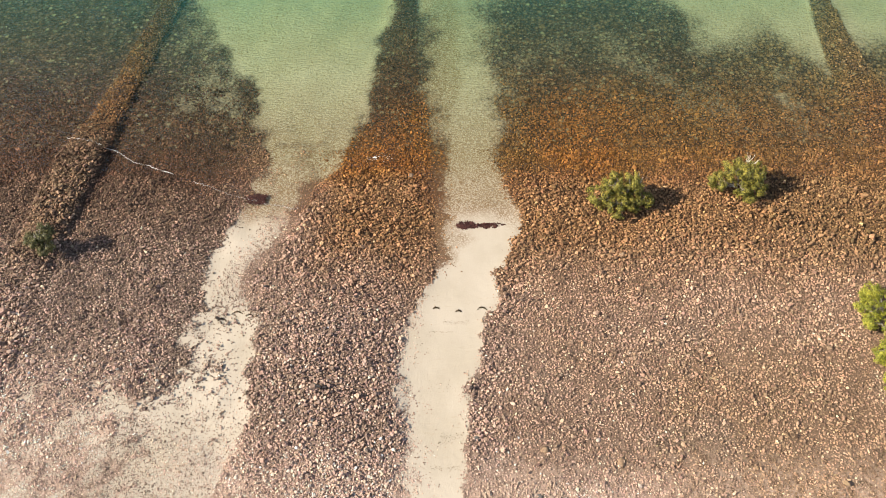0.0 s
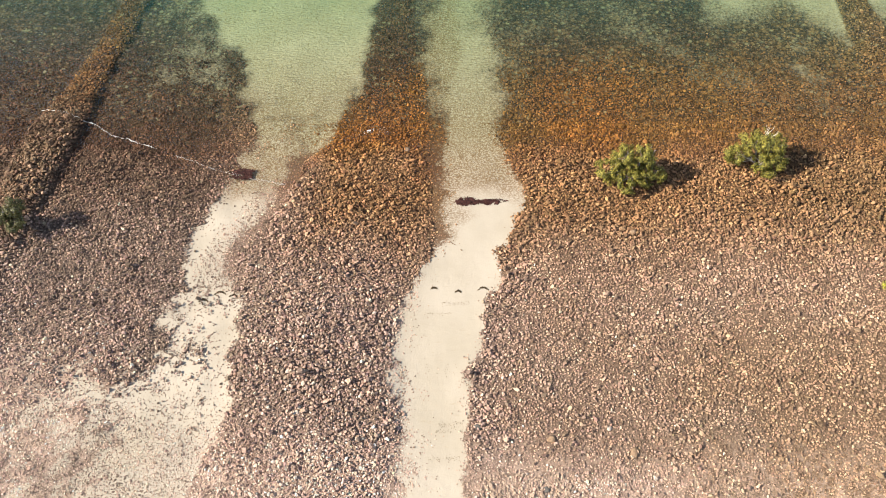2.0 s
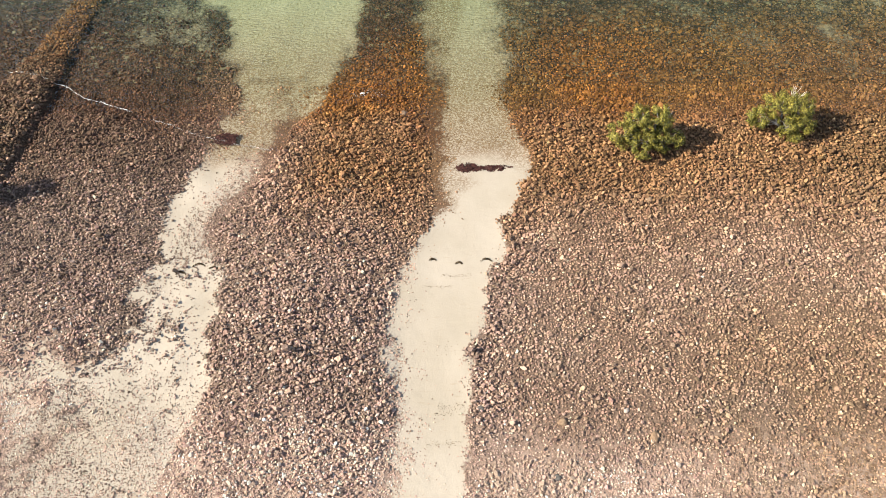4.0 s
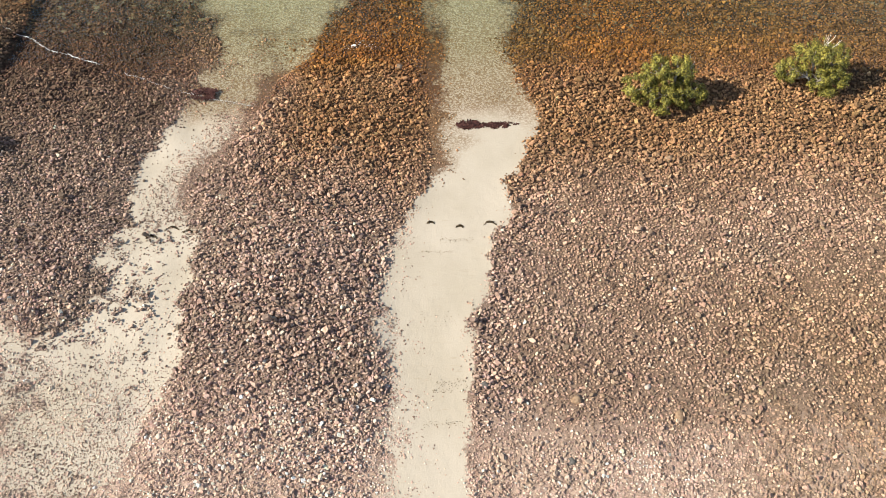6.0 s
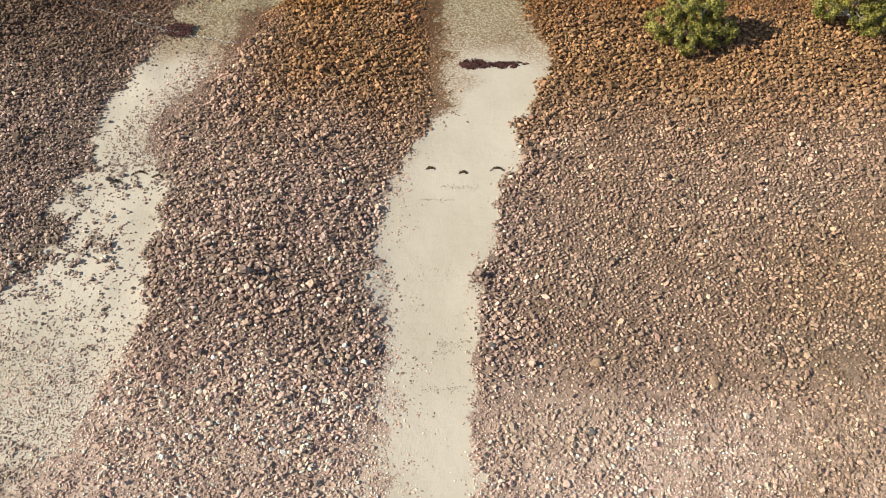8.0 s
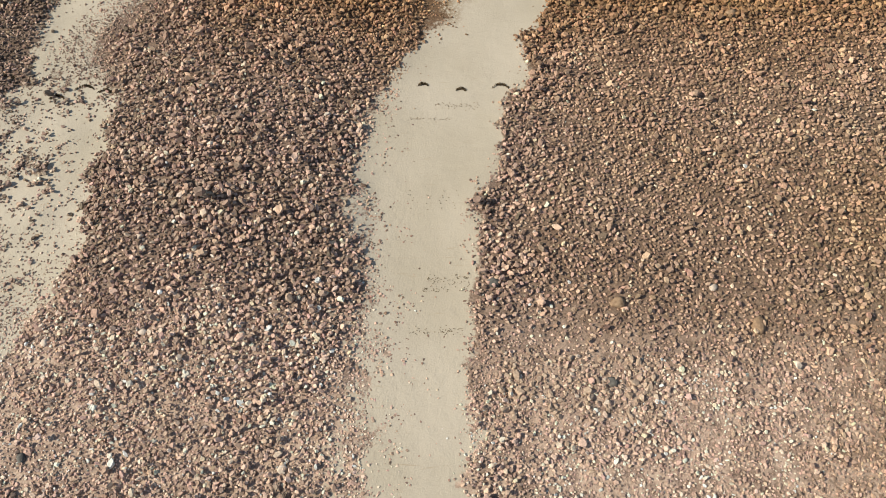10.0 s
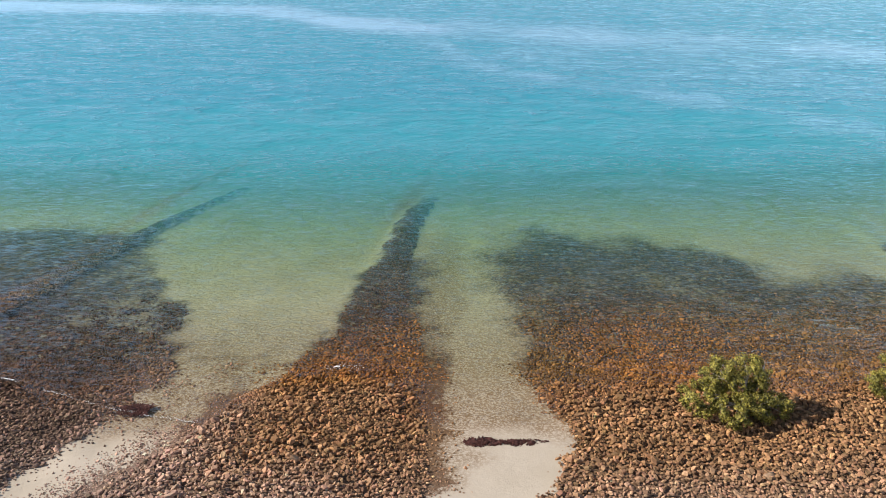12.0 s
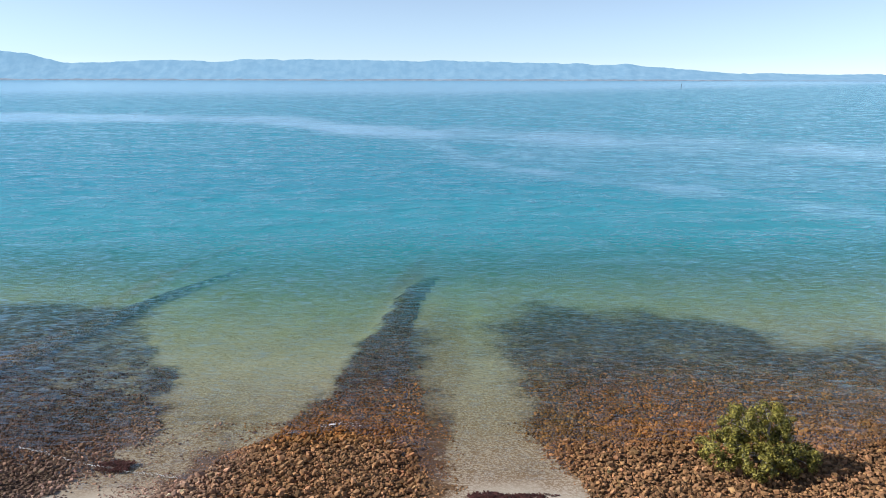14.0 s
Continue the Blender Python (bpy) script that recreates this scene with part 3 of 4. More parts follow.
def stones(name, cx, cy, size, tint, sink=0.25, seed=3, thick=1.0):
    """All the stones of a stretch in one mesh."""
    r = np.random.RandomState(seed)
    n = len(cx)
    v = DOME_V[None] * (1 + 0.60 * (r.rand(n, len(DOME_V), 3) - 0.5))
    dim = np.stack((size * (0.95 + 0.55 * r.rand(n)), size * (0.62 + 0.40 * r.rand(n)), size * (0.40 + 0.36 * r.rand(n)) * thick), 1) * 0.5
    low = 1 - 0.24 * smooth(cx - TRACK_B(cy), 0, 3) * (1 - smooth(cy, 24, 34))
    low = low * (1 - 0.5 * inside(cx, TRACK_A(cy) - 0.7, TRACK_B(cy) - 0.5, 0.9) * (1 - smooth(cy, 24, 30)))
    dim[:, 2] *= low
    v = v * dim[:, None, :]
    tip, turn = (r.rand(n) - 0.5) * 1.25, r.rand(n) * 6.283
    c, s = np.cos(tip)[:, None], np.sin(tip)[:, None]
    v = np.stack((v[:, :, 0] * c - v[:, :, 2] * s, v[:, :, 1], v[:, :, 0] * s + v[:, :, 2] * c), 2)
    c, s = np.cos(turn)[:, None], np.sin(turn)[:, None]
    v = np.stack((v[:, :, 0] * c - v[:, :, 1] * s, v[:, :, 0] * s + v[:, :, 1] * c, v[:, :, 2]), 2)
    firm = 0.15 + 0.85 * smooth(cover(cx, cy), 0.45, 0.92)
    drown = firm * (1 - 0.75 * smooth(0.06 - height(cx, cy), 0, 0.22))
    cz = height(cx, cy) + dim[:, 2] * (1 - 2 * sink) * np.maximum(drown, 0.8 * drown / firm) + 0.24 * low ** 2 * r.rand(n) ** 2 * size / 0.2 * drown
    v = v + np.stack((cx, cy, cz), 1)[:, None, :]
    f = (DOME_F[None] + (np.arange(n) * len(DOME_V))[:, None, None]).reshape(-1, 3)
    me = bpy.data.meshes.new(name)
    build(me, v.reshape(-1, 3), f, False)
    colour(me, "tint", np.repeat(tint, len(DOME_V), 0))
    me.materials.append(STONE)
    ob = new(name, me)
    ob.parent = ground
    return ob


def scatter(x0, x1, y0, y1, cell, seed, chance=None):
    r = np.random.RandomState(seed)
    X, Y = np.meshgrid(np.arange(x0, x1, cell), np.arange(y0, y1, cell * 0.87))
    X = X + (np.arange(X.shape[0]) % 2)[:, None] * cell / 2
    x, y = X.ravel(), Y.ravel()
    x, y = x + (r.rand(len(x)) - 0.5) * cell * 0.85, y + (r.rand(len(x)) - 0.5) * cell * 0.85
    keep = (np.abs(x) < np.where(y < 3, 17 + 2.2 * np.maximum(y + 6, 0) * 0.8, 36.0 + 0.36 * (y - 7))) & (r.rand(len(x)) < (chance(x, y) if chance else cover(x, y) * 1.05 - 0.02))
    return x[keep], y[keep], r


def own_tint(x, y, r):
    t = stone_colour(x, y) * np.exp(0.33 * r.randn(len(x)))[:, None]
    t = t * (1 + 0.03 * r.randn(len(x), 3))
    t = t * (1 + (rough_noise(x, y, 0.8, 91) - 0.5) * (0.75 + 0.4 * smooth(-x, 16, 20)))[:, None]
    pick = r.rand(len(x))
    t = np.where(((pick < 0.012) & (y < 33))[:, None], t * 1.55, t)
    t = np.where((pick > 0.955)[:, None], t * 0.55, t)
    return np.clip(t, 0.01, 0.62)


LOT = (2.4, 8.4, 6.2, 10.2)           # the stretch whose stones lie loose, one by one
cx, cy, rs = scatter(-52, 52, -6, 41, 0.186, 11)
out = ~((cx > LOT[0]) & (cx < LOT[1]) & (cy > LOT[2]) & (cy < LOT[3]) & (rs.rand(len(cx)) < 0.30))
cx, cy = cx[out], cy[out]
big = 1 + 0.05 * inside(cx, BAY_B(cy), RIDGE_B(cy), 1.0) + 0.25 * inside(cx, WALL_A(cy), WALL_B(cy), 0.6) - 0.07 * smooth(-cx, 18, 22) * (1 - inside(cx, WALL_A(cy), WALL_B(cy), 0.6)) + (0.06 + 0.09 * smooth(cx, 3, 6)) * smooth(cy, 24, 30)
big = big * (0.62 + 0.38 * smooth(cover(cx, cy), 0.3, 0.9))
big = big * (0.80 + 0.42 * rough_noise(cx, cy + 0.4 * cx, 2.4, 85))
top = smooth(14 + 0.16 * np.maximum(-cx, 0) - cy, 0, 8)
size = 0.160 * big * (1 - 0.10 * top) * np.exp(0.25 * rs.randn(len(cx)))
size = np.where(rs.rand(len(cx)) < 0.012, size * 1.6, size) * (1 - 0.11 * smooth(cx - TRACK_B(cy), 0, 3) * (1 - smooth(cy, 22, 30)))
tagged(stones("cobbles", cx, cy, np.minimum(size, 0.5), own_tint(cx, cy, rs), 0.25, thick=1.12 - 0.30 * top), kind="stuff")

# small pebbles strewn along the edges of the sand and over the upper beach
def strewn_pebbles(x, y):
    """The chance of a pebble: in patches, thickest beside the stone fields."""
    patch = smooth(rough_noise(x, y, 0.75, 71), 0.44, 0.62)
    drifts = smooth(rough_noise(x + 0.5 * y, y, 1.7, 73), 0.40, 0.58) * (0.25 + 0.75 * patch)
    edge = inside(x, TRACK_A(y) - 0.8, TRACK_B(y) + 0.6, 0.1) * (0.9 * np.exp(-np.maximum(x - TRACK_A(y), 0) / (0.45 + 0.5 * smooth(18 - y, 0, 8))) + 0.5 * np.exp(-np.maximum(TRACK_B(y) - x, 0) / 0.22)) * patch
    bay = 0.85 * inside(x, BAY_A(y) - 4, BAY_B(y), 0.3) * (0.06 + 0.94 * smooth(27 - y, 0, 6)) * drifts
    bay = bay * (0.35 + 0.65 * smooth(BAY_A(y) + 5.2 - x, -1.5, 3.0))
    apron = 0.8 * inside(x, BAY_B(y) - 3.0, BAY_B(y), 0.9) * smooth(y, 22, 25) * (1 - smooth(y, 33, 36))
    top = 0.75 * smooth(12 + 0.16 * np.maximum(-x, 0) - y, 0, 5) * (1 - inside(x, TRACK_A(y), TRACK_B(y), 0.4))
    return np.clip(edge + bay + apron + top, 0, 1)


fx, fy, rs = scatter(-46, 46, -6, 36, 0.115, 23, strewn_pebbles)
tagged(stones("pebbles", fx, fy, 0.078 * np.exp(0.30 * rs.randn(len(fx))), own_tint(fx, fy, rs), 0.36, 7, thick=0.8), kind="stuff")

ux, uy, rs = scatter(-56, 56, 41, 74, 0.24, 12)
heap = dome(ux, WALL_A(uy), WALL_B(uy)) + dome(ux, BAY_B(uy), RIDGE_B(uy)) + dome(ux, REEF_A(uy), REEF_B(uy))
stay = (cover(ux, uy) > 0.7) & (rs.rand(len(ux)) < np.where(heap > 0.1, 1 - smooth(uy, 60, 74), 1 - smooth(uy, 44, 54)))
ux, uy = ux[stay], uy[stay]
tagged(stones("sunken_cobbles", ux, uy, 0.160 * np.exp(0.3 * rs.randn(len(ux))), own_tint(ux, uy, rs), 0.42, 5), kind="stuff")


# ---- loose things ----
def hull(bm, name, material, parent=None, label="", smooth_shade=False):
    """A bmesh becomes one mesh object, under a thing where one is given."""
    me = bpy.data.meshes.new(name)
    bm.to_mesh(me)
    bm.free()
    for p in me.polygons:
        p.use_smooth = smooth_shade
    me.materials.append(material)
    ob = new(name, me)
    if parent is not None:
        ob.parent = parent
    if label:
        ob["label"] = label
    return ob


def part(name, bm, material, parent, label="", smooth_shade=False):
    return hull(bm, name, material, parent, label, smooth_shade)


def at(x, y):
    return float(height(np.array([float(x)]), np.array([float(y)]))[0])


def lump(seed, sx, sy, sz, div=1, jag=0.3):
    r = random.Random(seed)
    bm = bmesh.new()
    bmesh.ops.create_icosphere(bm, subdivisions=div, radius=0.5)
    for v in bm.verts:
        k = 1 + jag * (r.random() - 0.5) if div == 1 else 1 + jag * noise.noise(v.co * 2.6 + Vector((seed, seed * 2, 0)))
        v.co = Vector((v.co.x * sx * k, v.co.y * sy * k, v.co.z * sz * k))
    return bm


def tube(bm, pts, r0, r1, sides=6):
    rings = []
    for i, p in enumerate(pts):
        d = (pts[min(i + 1, len(pts) - 1)] - pts[max(i - 1, 0)]).normalized()
        a = d.orthogonal().normalized()
        b = d.cross(a)
        r = r0 + (r1 - r0) * i / (len(pts) - 1)
        rings.append([bm.verts.new(p + (a * math.cos(6.2832 * k / sides) + b * math.sin(6.2832 * k / sides)) * r) for k in range(sides)])
    for a, b in zip(rings, rings[1:]):
        for k in range(sides):
            bm.faces.new((a[k], a[(k + 1) % sides], b[(k + 1) % sides], b[k]))
    bm.faces.new(rings[0][::-1])
    bm.faces.new(rings[-1])


def bend(r, a, b, steps, wander):
    pts = []
    for i in range(steps + 1):
        t = i / steps
        p = a.lerp(b, t) + Vector((r.uniform(-1, 1), r.uniform(-1, 1), r.uniform(-0.5, 0.5))) * wander * math.sin(math.pi * t)
        p.z += 0.12 * (b - a).length * math.sin(math.pi * t)
        pts.append(p)
    return pts


def mangrove(x, y, lobes, seed, leaf, label, dead=6, per=90, leafsize=0.135, grow=1.0):
    """A many-stemmed bush. lobes: (dx, dy, z, rx, rz) of its rounded heaps of leaves."""
    r = random.Random(seed)
    tree = tagged(new("mangrove_tree"), label, "tree", "mangrove trees on the shore")
    lobes = [(dx * grow, dy * grow, cz * (2 * grow - 1), rx * grow, rz * grow) for dx, dy, cz, rx, rz in lobes]
    base = Vector((x, y, at(x, y)))
    tree.location = base
    clumps = []
    for dx, dy, cz, rx, rz in lobes:
        for _ in range(int(26 * rx * rx + 9)):
            d = Vector((r.gauss(0, 1), r.gauss(0, 1), r.gauss(0.15, 1))).normalized() * r.uniform(0.25, 1.0) ** 0.5
            clumps.append((Vector((dx + d.x * rx, dy + d.y * rx, max(cz + d.z * rz, 0.25))), r.uniform(0.16, 0.40), d))
    bm = bmesh.new()
    for c, size, out in clumps:
        for _ in range(int(per * (size / 0.3) ** 2)):
            d = Vector((r.gauss(0, 1), r.gauss(0, 1), r.gauss(0.1, 0.8))).normalized()
            p = c + d * size * r.uniform(0.25, 1.0)
            n = (d * 0.8 + out * 0.5 + Vector((r.uniform(-0.5, 0.5), r.uniform(-0.5, 0.5), r.uniform(-0.1, 0.6)))).normalized()
            a = n.orthogonal().normalized()
            a = (a * math.cos(r.random() * 6.28) + n.cross(a) * math.sin(r.random() * 6.28)).normalized()
            b = n.cross(a)
            l = leafsize * r.uniform(0.7, 1.3)
            q = [bm.verts.new(p - a * l * 0.5), bm.verts.new(p + b * l * 0.27 + n * l * 0.06), bm.verts.new(p + a * l * 0.5), bm.verts.new(p - b * l * 0.27 + n * l * 0.06)]
            bm.faces.new(q)
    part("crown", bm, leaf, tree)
    stems = []
    for dx, dy, cz, rx, rz in lobes:
        foot = Vector((r.uniform(-0.25, 0.25), r.uniform(-0.25, 0.25), -0.15))
        stems.append(bend(r, foot, Vector((dx, dy, cz + 0.2 * rz)), 6, 0.16))
        bm = bmesh.new()
        tube(bm, stems[-1], 0.10, 0.05)
        part("trunk", bm, BARK, tree, smooth_shade=True)
    for c, size, out in clumps[:: 4]:
        pts = min(stems, key=lambda s: (s[-1] - c).length)
        bm = bmesh.new()
        tube(bm, bend(r, pts[r.choice((3, 4, 5))], c, 4, 0.10), 0.035, 0.012, 4)
        part("limb", bm, BARK, tree)
    dx, dy, cz, rx, rz = lobes[-1] if lobes[-1][1] > -2 else lobes[2]
    for _ in range(dead):
        a = Vector((dx * 0.6, dy * 0.6, cz * 0.6))
        b = Vector((dx + r.uniform(0.1, 1.0) * rx, dy + r.uniform(-0.3, 1.1) * rx, cz + r.uniform(0.2, 1.15) * rz))
        bm = bmesh.new()
        tube(bm, bend(r, a, b, 5, 0.15), 0.035, 0.010, 4)
        part("dead_branch", bm, DEAD, tree, "bleached bare grey branch")
    return tree


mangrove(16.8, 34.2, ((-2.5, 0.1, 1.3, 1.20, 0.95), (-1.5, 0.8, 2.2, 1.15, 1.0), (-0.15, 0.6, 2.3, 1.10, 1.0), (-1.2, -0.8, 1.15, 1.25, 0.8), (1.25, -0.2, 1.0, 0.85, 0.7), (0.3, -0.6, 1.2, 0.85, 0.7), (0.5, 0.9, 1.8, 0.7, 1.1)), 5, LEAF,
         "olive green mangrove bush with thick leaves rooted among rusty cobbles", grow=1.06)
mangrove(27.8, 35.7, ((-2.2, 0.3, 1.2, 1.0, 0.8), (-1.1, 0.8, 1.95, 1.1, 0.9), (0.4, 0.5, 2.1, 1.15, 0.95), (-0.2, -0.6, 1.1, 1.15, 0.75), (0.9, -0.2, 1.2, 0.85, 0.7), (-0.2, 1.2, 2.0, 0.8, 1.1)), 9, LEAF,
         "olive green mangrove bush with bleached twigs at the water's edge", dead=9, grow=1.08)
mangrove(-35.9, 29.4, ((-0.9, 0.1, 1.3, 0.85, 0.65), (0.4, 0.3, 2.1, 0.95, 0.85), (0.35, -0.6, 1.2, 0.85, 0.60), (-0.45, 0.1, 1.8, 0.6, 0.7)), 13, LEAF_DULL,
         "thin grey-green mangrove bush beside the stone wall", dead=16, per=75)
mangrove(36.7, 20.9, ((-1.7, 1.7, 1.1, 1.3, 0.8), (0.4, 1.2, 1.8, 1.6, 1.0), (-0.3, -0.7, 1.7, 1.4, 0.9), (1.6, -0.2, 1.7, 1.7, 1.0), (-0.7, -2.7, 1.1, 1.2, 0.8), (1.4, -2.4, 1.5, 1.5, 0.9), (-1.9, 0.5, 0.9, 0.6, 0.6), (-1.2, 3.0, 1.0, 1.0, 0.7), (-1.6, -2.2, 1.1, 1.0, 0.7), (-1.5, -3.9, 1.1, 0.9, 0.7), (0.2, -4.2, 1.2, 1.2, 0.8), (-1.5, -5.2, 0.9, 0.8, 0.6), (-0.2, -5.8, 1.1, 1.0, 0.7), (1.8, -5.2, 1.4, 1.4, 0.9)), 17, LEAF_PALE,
         "wide yellow-green mangrove thicket with pale bare branches", dead=18)


def seaweed(x, y, rx, ry, count, seed, label, material=None, thick=0.10, arc=0.0, length=0.32):
    r = random.Random(seed)
    bm = bmesh.new()
    z0 = max(at(x, y), 0.0)
    for _ in range(count):
        u, w = r.random() * 6.2832, r.random() ** 0.6
        px, py = math.cos(u) * w * rx, math.sin(u) * w * ry
        py -= arc * px * px
        if arc == 0.0 and noise.noise(Vector((px * 1.7 + seed, py * 3.0, seed))) < -0.30 + 0.5 * (w - 0.5):
            continue
        g = max(at(x + px, y + py), 0.0) - z0
        ang, l, wd = r.gauss(0, 0.7), length * r.uniform(0.5, 1.3), r.uniform(0.02, 0.05)
        d, s = Vector((math.cos(ang), math.sin(ang), 0)), Vector((-math.sin(ang), math.cos(ang), 0))
        h = thick * (1.1 - w) * r.random()
        prev = None
        for k in range(4):
            p = Vector((px, py, g + 0.015 + h + 0.03 * math.sin(k * 1.7 + u))) + d * l * (k / 3 - 0.5) + s * 0.05 * math.sin(k * 2 + u)
            pair = (bm.verts.new(p + s * wd), bm.verts.new(p - s * wd))
            if prev:
                bm.faces.new((prev[0], prev[1], pair[1], pair[0]))
            prev = pair
    bmesh.ops.solidify(bm, geom=bm.faces[:], thickness=0.008)
    ob = hull(bm, "seaweed", material or WEED)
    ob.location = (x, y, z0)
    return tagged(ob, label, "seaweed", "seaweed cast up on the beach", "stuff")


seaweed(1.75, 32.0, 0.95, 0.42, 420, 1, "dark purple heap of seaweed on wet sand")
seaweed(3.2, 31.9, 1.45, 0.30, 430, 6, "low dark purple mat of seaweed on wet sand", thick=0.06)
seaweed(4.4, 32.1, 0.9, 0.14, 44, 2, "thin dark trail of seaweed on wet sand", length=0.22)
seaweed(-18.0, 35.0, 1.15, 0.55, 330, 4, "dark purple heap of seaweed at the waterline")
seaweed(39.6, 34.2, 0.6, 1.2, 160, 5, "dark heap of seaweed on wet gravel")
for k, (px, py, w) in enumerate(((-1.0, 23.35, 0.30), (0.9, 23.05, 0.30), (2.9, 23.35, 0.42), (-19.2, 22.3, 0.40), (-18.0, 23.0, 0.50), (-16.9, 22.7, 0.45), (-15.6, 24.2, 0.5), (-22.1, 23.6, 0.55), (-24.9, 26.2, 0.7))):
    seaweed(px, py, w, 0.035, 46, 20 + k, "small dark arched tuft of dried seaweed on sand", WRACK, 0.08, 1.5 * (0.4 / w), 0.10)


def drift(name, x, y, rx, ry, count, seed, label):
    """A line of small scraps left by the tide."""
    r = random.Random(seed)
    bm = bmesh.new()
    for _ in range(count):
        px, py = r.uniform(-1, 1) * rx, r.gauss(0, 0.5) * ry
        m = Matrix.Translation((px, py, at(x + px, y + py) - at(x, y) + 0.01)) @ Euler((0, 0, r.gauss(0, 0.6))).to_matrix().to_4x4() @ Matrix.Diagonal((r.uniform(0.03, 0.09), r.uniform(0.015, 0.035), 0.02, 1))
        bmesh.ops.create_icosphere(bm, subdivisions=1, radius=0.5, matrix=m)
    ob = hull(bm, name, WRACK)
    ob.location = (x, y, at(x, y))
    return tagged(ob, label, "wrack", "wrack lines across the sand", "stuff")


drift("wrack_line", 0.7, 21.9, 1.1, 0.22, 70, 1, "short line of dark weed scraps on sand")
drift("wrack_line", -0.6, 21.0, 1.0, 0.12, 40, 2, "faint line of weed scraps on sand")
drift("wrack_line", 0.3, 12.1, 0.9, 0.25, 80, 3, "ragged lines of weed scraps on sand")
drift("wrack_line", 0.2, 11.6, 1.0, 0.15, 45, 4, "ragged lines of weed scraps on sand")
drift("wrack_line", -0.2, 9.7, 1.1, 0.22, 60, 5, "faint line of weed scraps on sand")
drift("wrack_line", -0.4, 16.2, 1.2, 0.6, 40, 6, "scattered weed scraps on sand")

BOULDER = plain("brown_boulder", (0.16, 0.10, 0.065), (0.34, 0.23, 0.15), 5, 0.85, 0.25, 0.6, 0.05)
BOULDER_DARK = plain("dark_boulder", (0.05, 0.045, 0.045), (0.13, 0.12, 0.11), 5, 0.8, 0.3, 0.6, 0.05)
BOULDER_PALE = plain("pale_boulder", (0.42, 0.34, 0.29), (0.56, 0.47, 0.41), 5, 0.85, 0.25, 0.6, 0.05)
for k, (bx, by, bs, mat, word) in enumerate(((7.3, 11.0, 0.62, BOULDER, "brown"), (12.9, 10.1, 0.72, BOULDER, "brown"), (6.7, 7.6, 0.42, BOULDER_DARK, "dark grey"), (-5.7, 4.2, 0.36, BOULDER_PALE, "pale"), (-15.2, 4.5, 0.38, BOULDER_DARK, "dark grey"), (15.6, 28.6, 0.62, BOULDER, "brown"), (-3.6, 37.6, 0.66, BOULDER, "brown"), (2.2, 11.9, 0.5, BOULDER_DARK, "dark grey"), (11.4, 11.8, 0.36, BOULDER_PALE, "pale"), (-10.6, 12.9, 0.34, BOULDER_PALE, "pale"), (-13.0, 13.9, 0.36, BOULDER_PALE, "pale"), (-15.7, 9.0, 0.34, BOULDER_PALE, "pale"), (-11.8, 9.4, 0.30, BOULDER_PALE, "pale"))):
    ob = hull(lump(k + 3, bs * 1.1, bs * 0.9, bs * 0.5, 2, 0.5), "boulder", mat, smooth_shade=True)
    ob.location, ob.rotation_euler = (bx, by, at(bx, by) + bs * 0.10), (0, 0, k * 1.3)
    tagged(ob, "rounded %s boulder lying among smaller cobbles" % word, "boulder", "boulders on the beach")


def foam(pts, width, seed, label):
    """A thin torn ribbon of foam along the water's edge, with specks beside it."""
    r = random.Random(seed)
    bm = bmesh.new()
    lift = lambda px, py: 0.025 + max(at(px, py), 0.0) + 0.05 * (at(px, py) > 0)
    prev = None
    for (ax, ay), (bx, by) in zip(pts, pts[1:]):
        n = max(int(math.hypot(bx - ax, by - ay) / 0.09), 2)
        nx, ny = -(by - ay), bx - ax
        k = math.hypot(nx, ny)
        nx, ny = nx / k, ny / k
        for i in range(n):
            t = i / n
            px, py = ax + (bx - ax) * t, ay + (by - ay) * t
            sway = 0.22 * noise.noise(Vector((px * 0.5, py * 0.5, seed))) + 0.07 * noise.noise(Vector((px * 2.1, py * 2.1, seed + 4)))
            w = width * (0.15 + 1.3 * noise.noise(Vector((px * 1.3, seed * 3.0, py)))) + width * 0.8 * (r.random() - 0.4)
            px, py = px + nx * sway, py + ny * sway
            for _ in range(2):
                qx, qy, q = px + nx * r.gauss(0, 1) * max(2.2 * width, 0.06), py + ny * r.gauss(0, 1) * max(2.2 * width, 0.06), r.uniform(0.012, 0.035)
                bmesh.ops.create_icosphere(bm, subdivisions=1, radius=0.6, matrix=Matrix.Translation((qx, qy, lift(qx, qy))) @ Matrix.Diagonal((q * 2.2, q, 0.03, 1)))
            if w < width * 0.12 or width < 0.015:
                prev = None
                continue
            z = lift(px, py)
            row = [bm.verts.new((px + nx * w, py + ny * w, z)), bm.verts.new((px, py, z + 0.03)), bm.verts.new((px - nx * w, py - ny * w, z))]
            if prev:
                bm.faces.new((prev[0], prev[1], row[1], row[0]))
                bm.faces.new((prev[1], prev[2], row[2], row[1]))
            prev = row
    ob = hull(bm, "foam", FOAM, smooth_shade=True)
    return tagged(ob, label, "foam", "foam along the shore", "stuff")


foam(((-38, 42.2), (-33, 40.7), (-30.5, 39.3), (-27.7, 38.2), (-26.2, 37.7)), 0.020, 1, "thin white line of foam along a stony shore")
foam(((-24.5, 37.0), (-21.6, 35.9), (-18.7, 34.9), (-16.3, 34.3), (-14.1, 34.0)), 0.009, 4, "faint broken line of foam on wet sand")
foam(((-7.9, 39.6), (-6.7, 39.9), (-5.3, 39.7)), 0.11, 2, "white foam breaking on the tip of a stone bank")

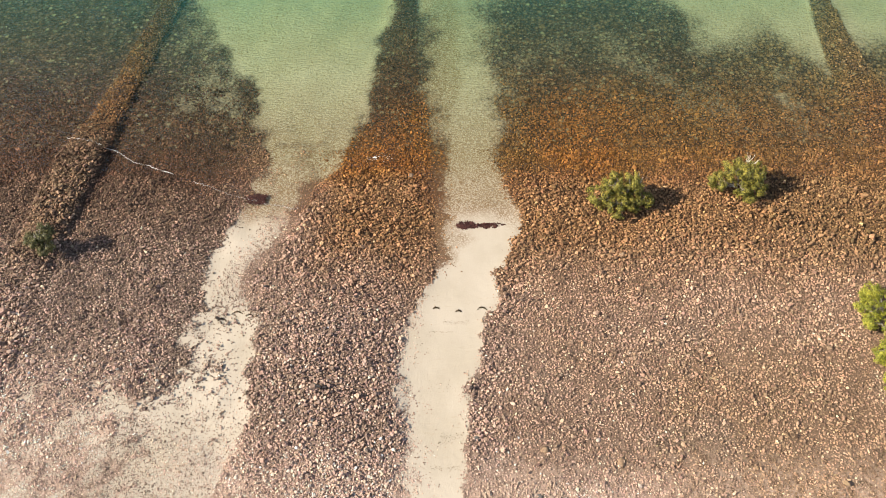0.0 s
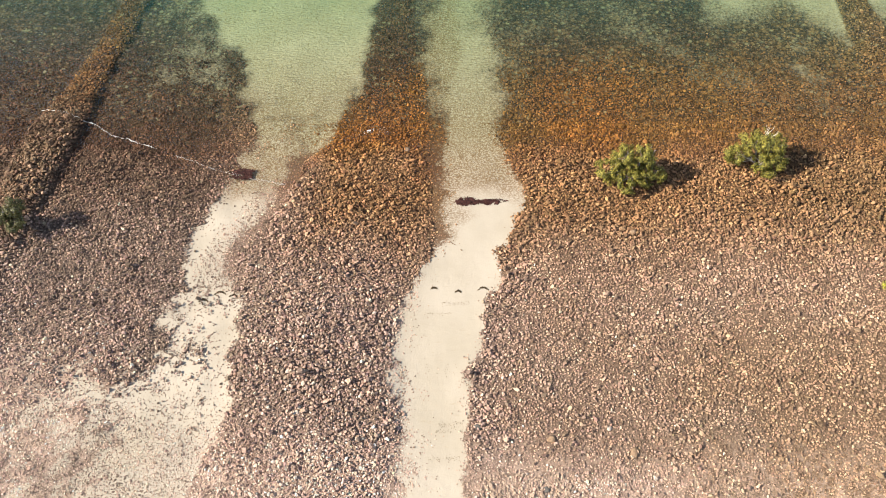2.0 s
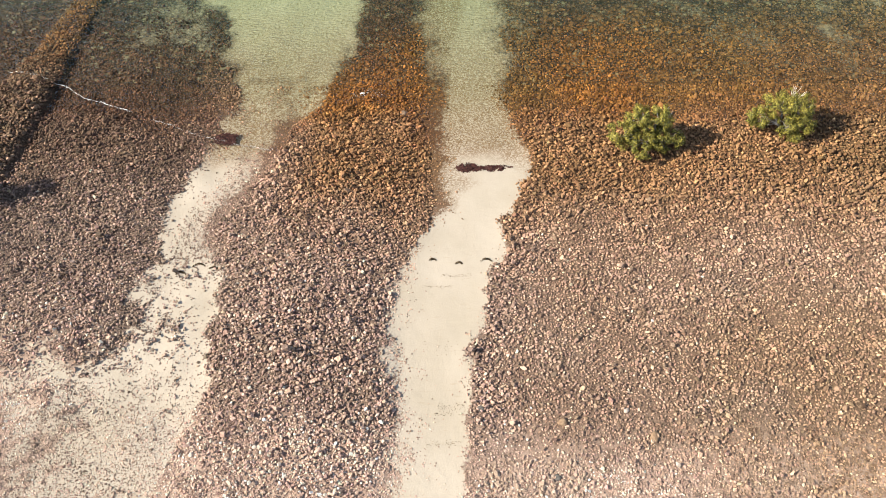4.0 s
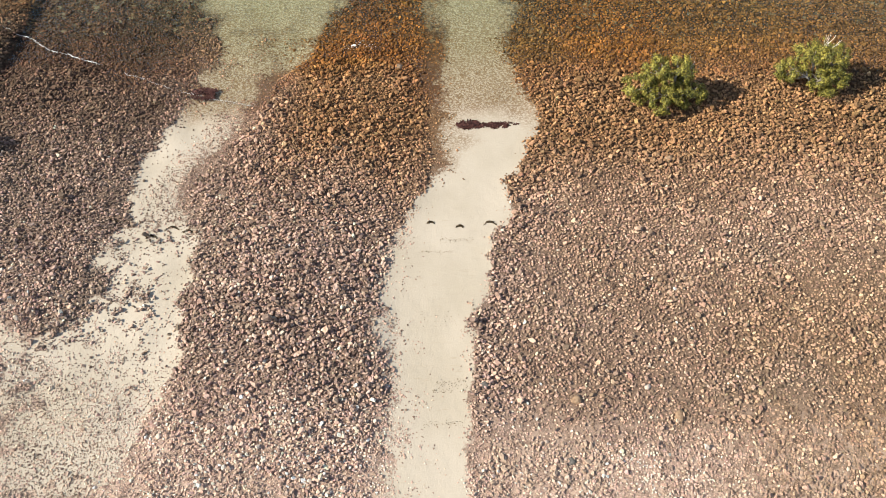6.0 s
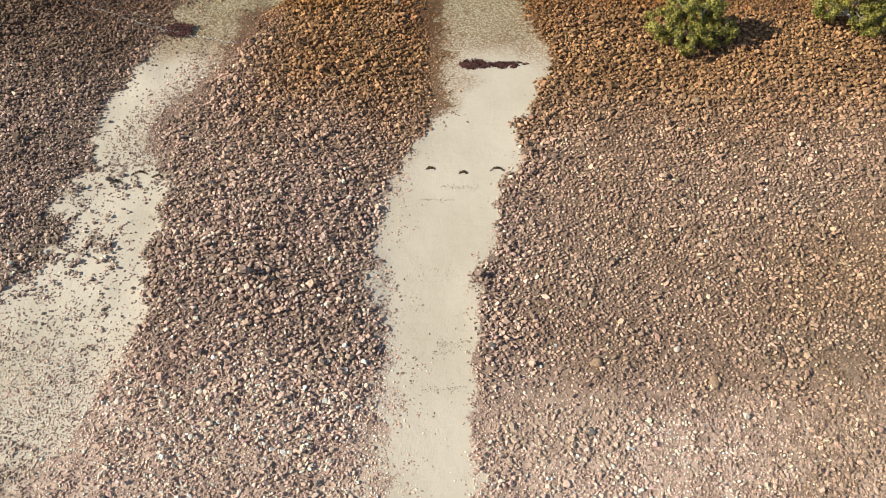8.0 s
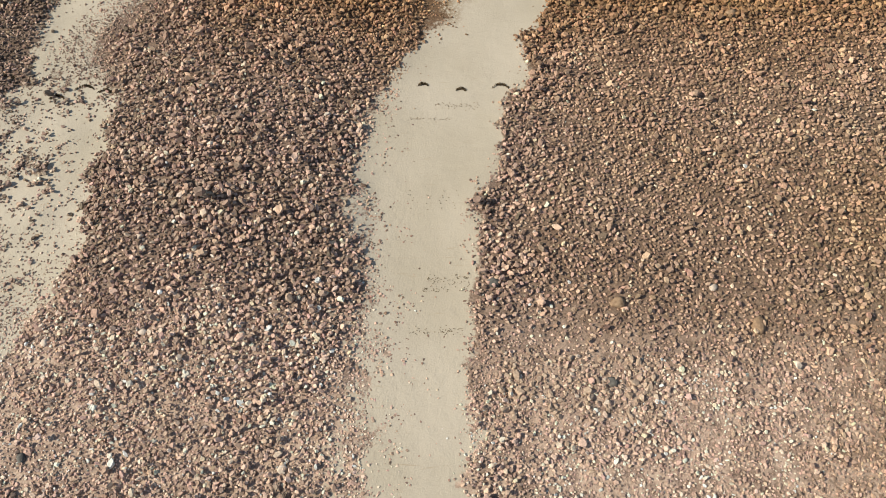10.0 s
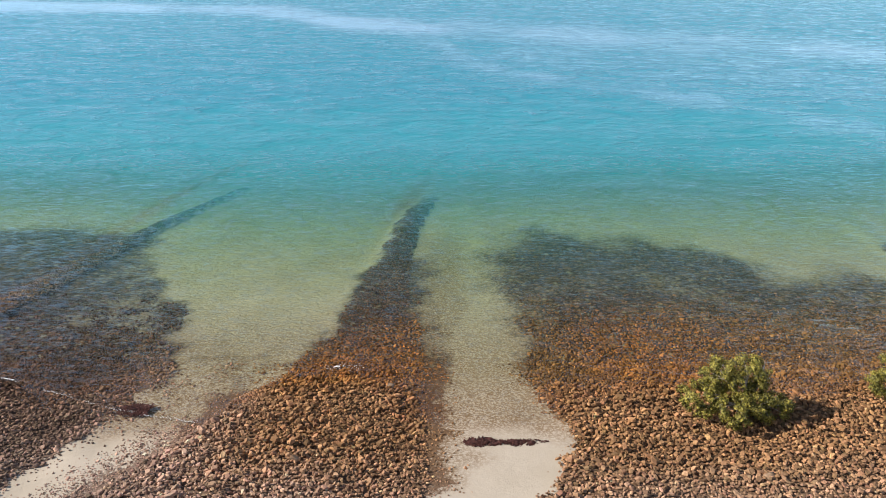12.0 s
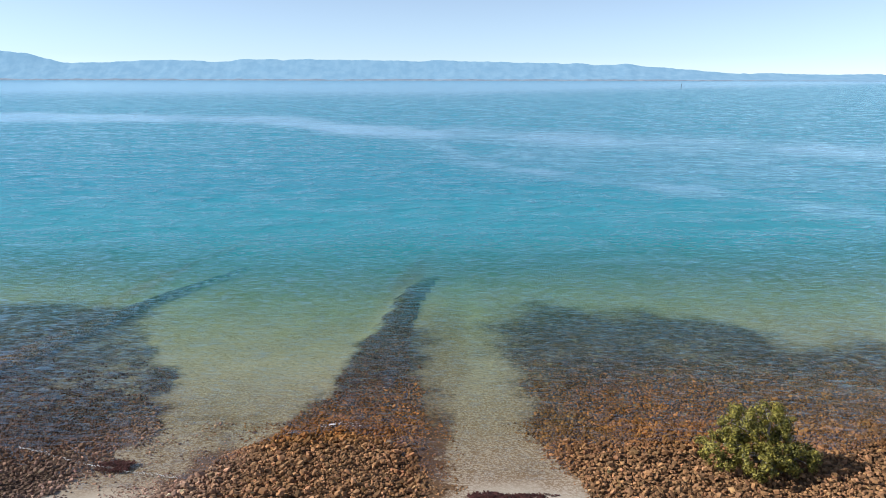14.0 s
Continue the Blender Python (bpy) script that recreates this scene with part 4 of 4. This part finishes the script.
# ---- far shore ----
CREST = line((-2800, 178), (-2560, 172), (-2360, 148), (-2150, 98), (-1900, 100), (-1550, 116), (-1300, 102), (-1130, 118), (-900, 112), (-500, 113), (0, 108), (380, 100), (1000, 90), (1100, 78), (1350, 60), (1650, 42), (2000, 38), (2800, 36))


def range_height(x, y):
    u = (y - 3900) / 180.0
    top = CREST(x) * 0.98 + 14 * (rough_noise(x, x * 0, 150.0, 51) - 0.5) + 9 * (rough_noise(x, x * 0, 38.0, 57) - 0.5)
    gully = (rough_noise(x, y * 1.2, 110.0, 53) - 0.5) * 34 * np.sin(np.pi * np.clip(u, 0, 1)) * smooth(top, 30, 90)
    return np.where(u >= 1, top, 2 + top * np.clip(u, 0, 1) ** 1.5 + gully)


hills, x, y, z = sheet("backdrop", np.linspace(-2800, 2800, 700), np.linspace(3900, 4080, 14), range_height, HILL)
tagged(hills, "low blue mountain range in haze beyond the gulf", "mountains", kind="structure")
strip, x, y, z = sheet("far_shore", np.linspace(-3050, 2300, 400), np.linspace(3830, 3850, 3), lambda x, y: (y - 3829) * 0.42 * (0.35 + rough_noise(x, y * 0, 60.0, 55)) * (1 - smooth(x, 600, 2300) * 0.7), SHORE)
tagged(strip, "thin dark line of scrub on the far shore", "shore", kind="structure")

beacon = tagged(new("channel_beacon"), "dark steel channel beacon standing far out in the sea", "beacon")
beacon.location = (409, 1268, 0)
bm = bmesh.new()
tube(bm, [Vector((0, 0, -9)), Vector((0, 0, 4)), Vector((0, 0, 8.6))], 0.38, 0.28, 8)
part("pole", bm, STEEL, beacon)
bm = bmesh.new()
tube(bm, [Vector((0, 0, 6.2)), Vector((0, 0, 8.0))], 0.6, 0.6, 8)
part("cage", bm, STEEL, beacon)

# ---- the cobbles of one stretch, one by one ----
KIND_MESHES = []
for k in range(6):
    me = bpy.data.meshes.new("stone")
    build(me, DOME_V * (1 + 0.6 * (np.random.RandomState(40 + k).rand(*DOME_V.shape) - 0.5)) * (0.62, 0.43, 0.30), np.concatenate((DOME_F, [(2, 1, 0), (3, 2, 0), (4, 3, 0)])), False)
    me.materials.append(LOOSE)
    KIND_MESHES.append(me)
lx, ly, rs = scatter(LOT[0], LOT[1], LOT[2], LOT[3], 0.215, 19)
for k in range(min(300, len(lx))):
    ob = new("stone", KIND_MESHES[k % 6])
    s = 0.165 * math.exp(0.3 * rs.randn())
    ob.parent = ground
    ob.matrix_basis = Matrix.LocRotScale((lx[k], ly[k], at(lx[k], ly[k]) + 0.17 * s), Euler((rs.uniform(-0.6, 0.6), rs.uniform(-0.6, 0.6), rs.uniform(0, 6.28))), (s, s, s))
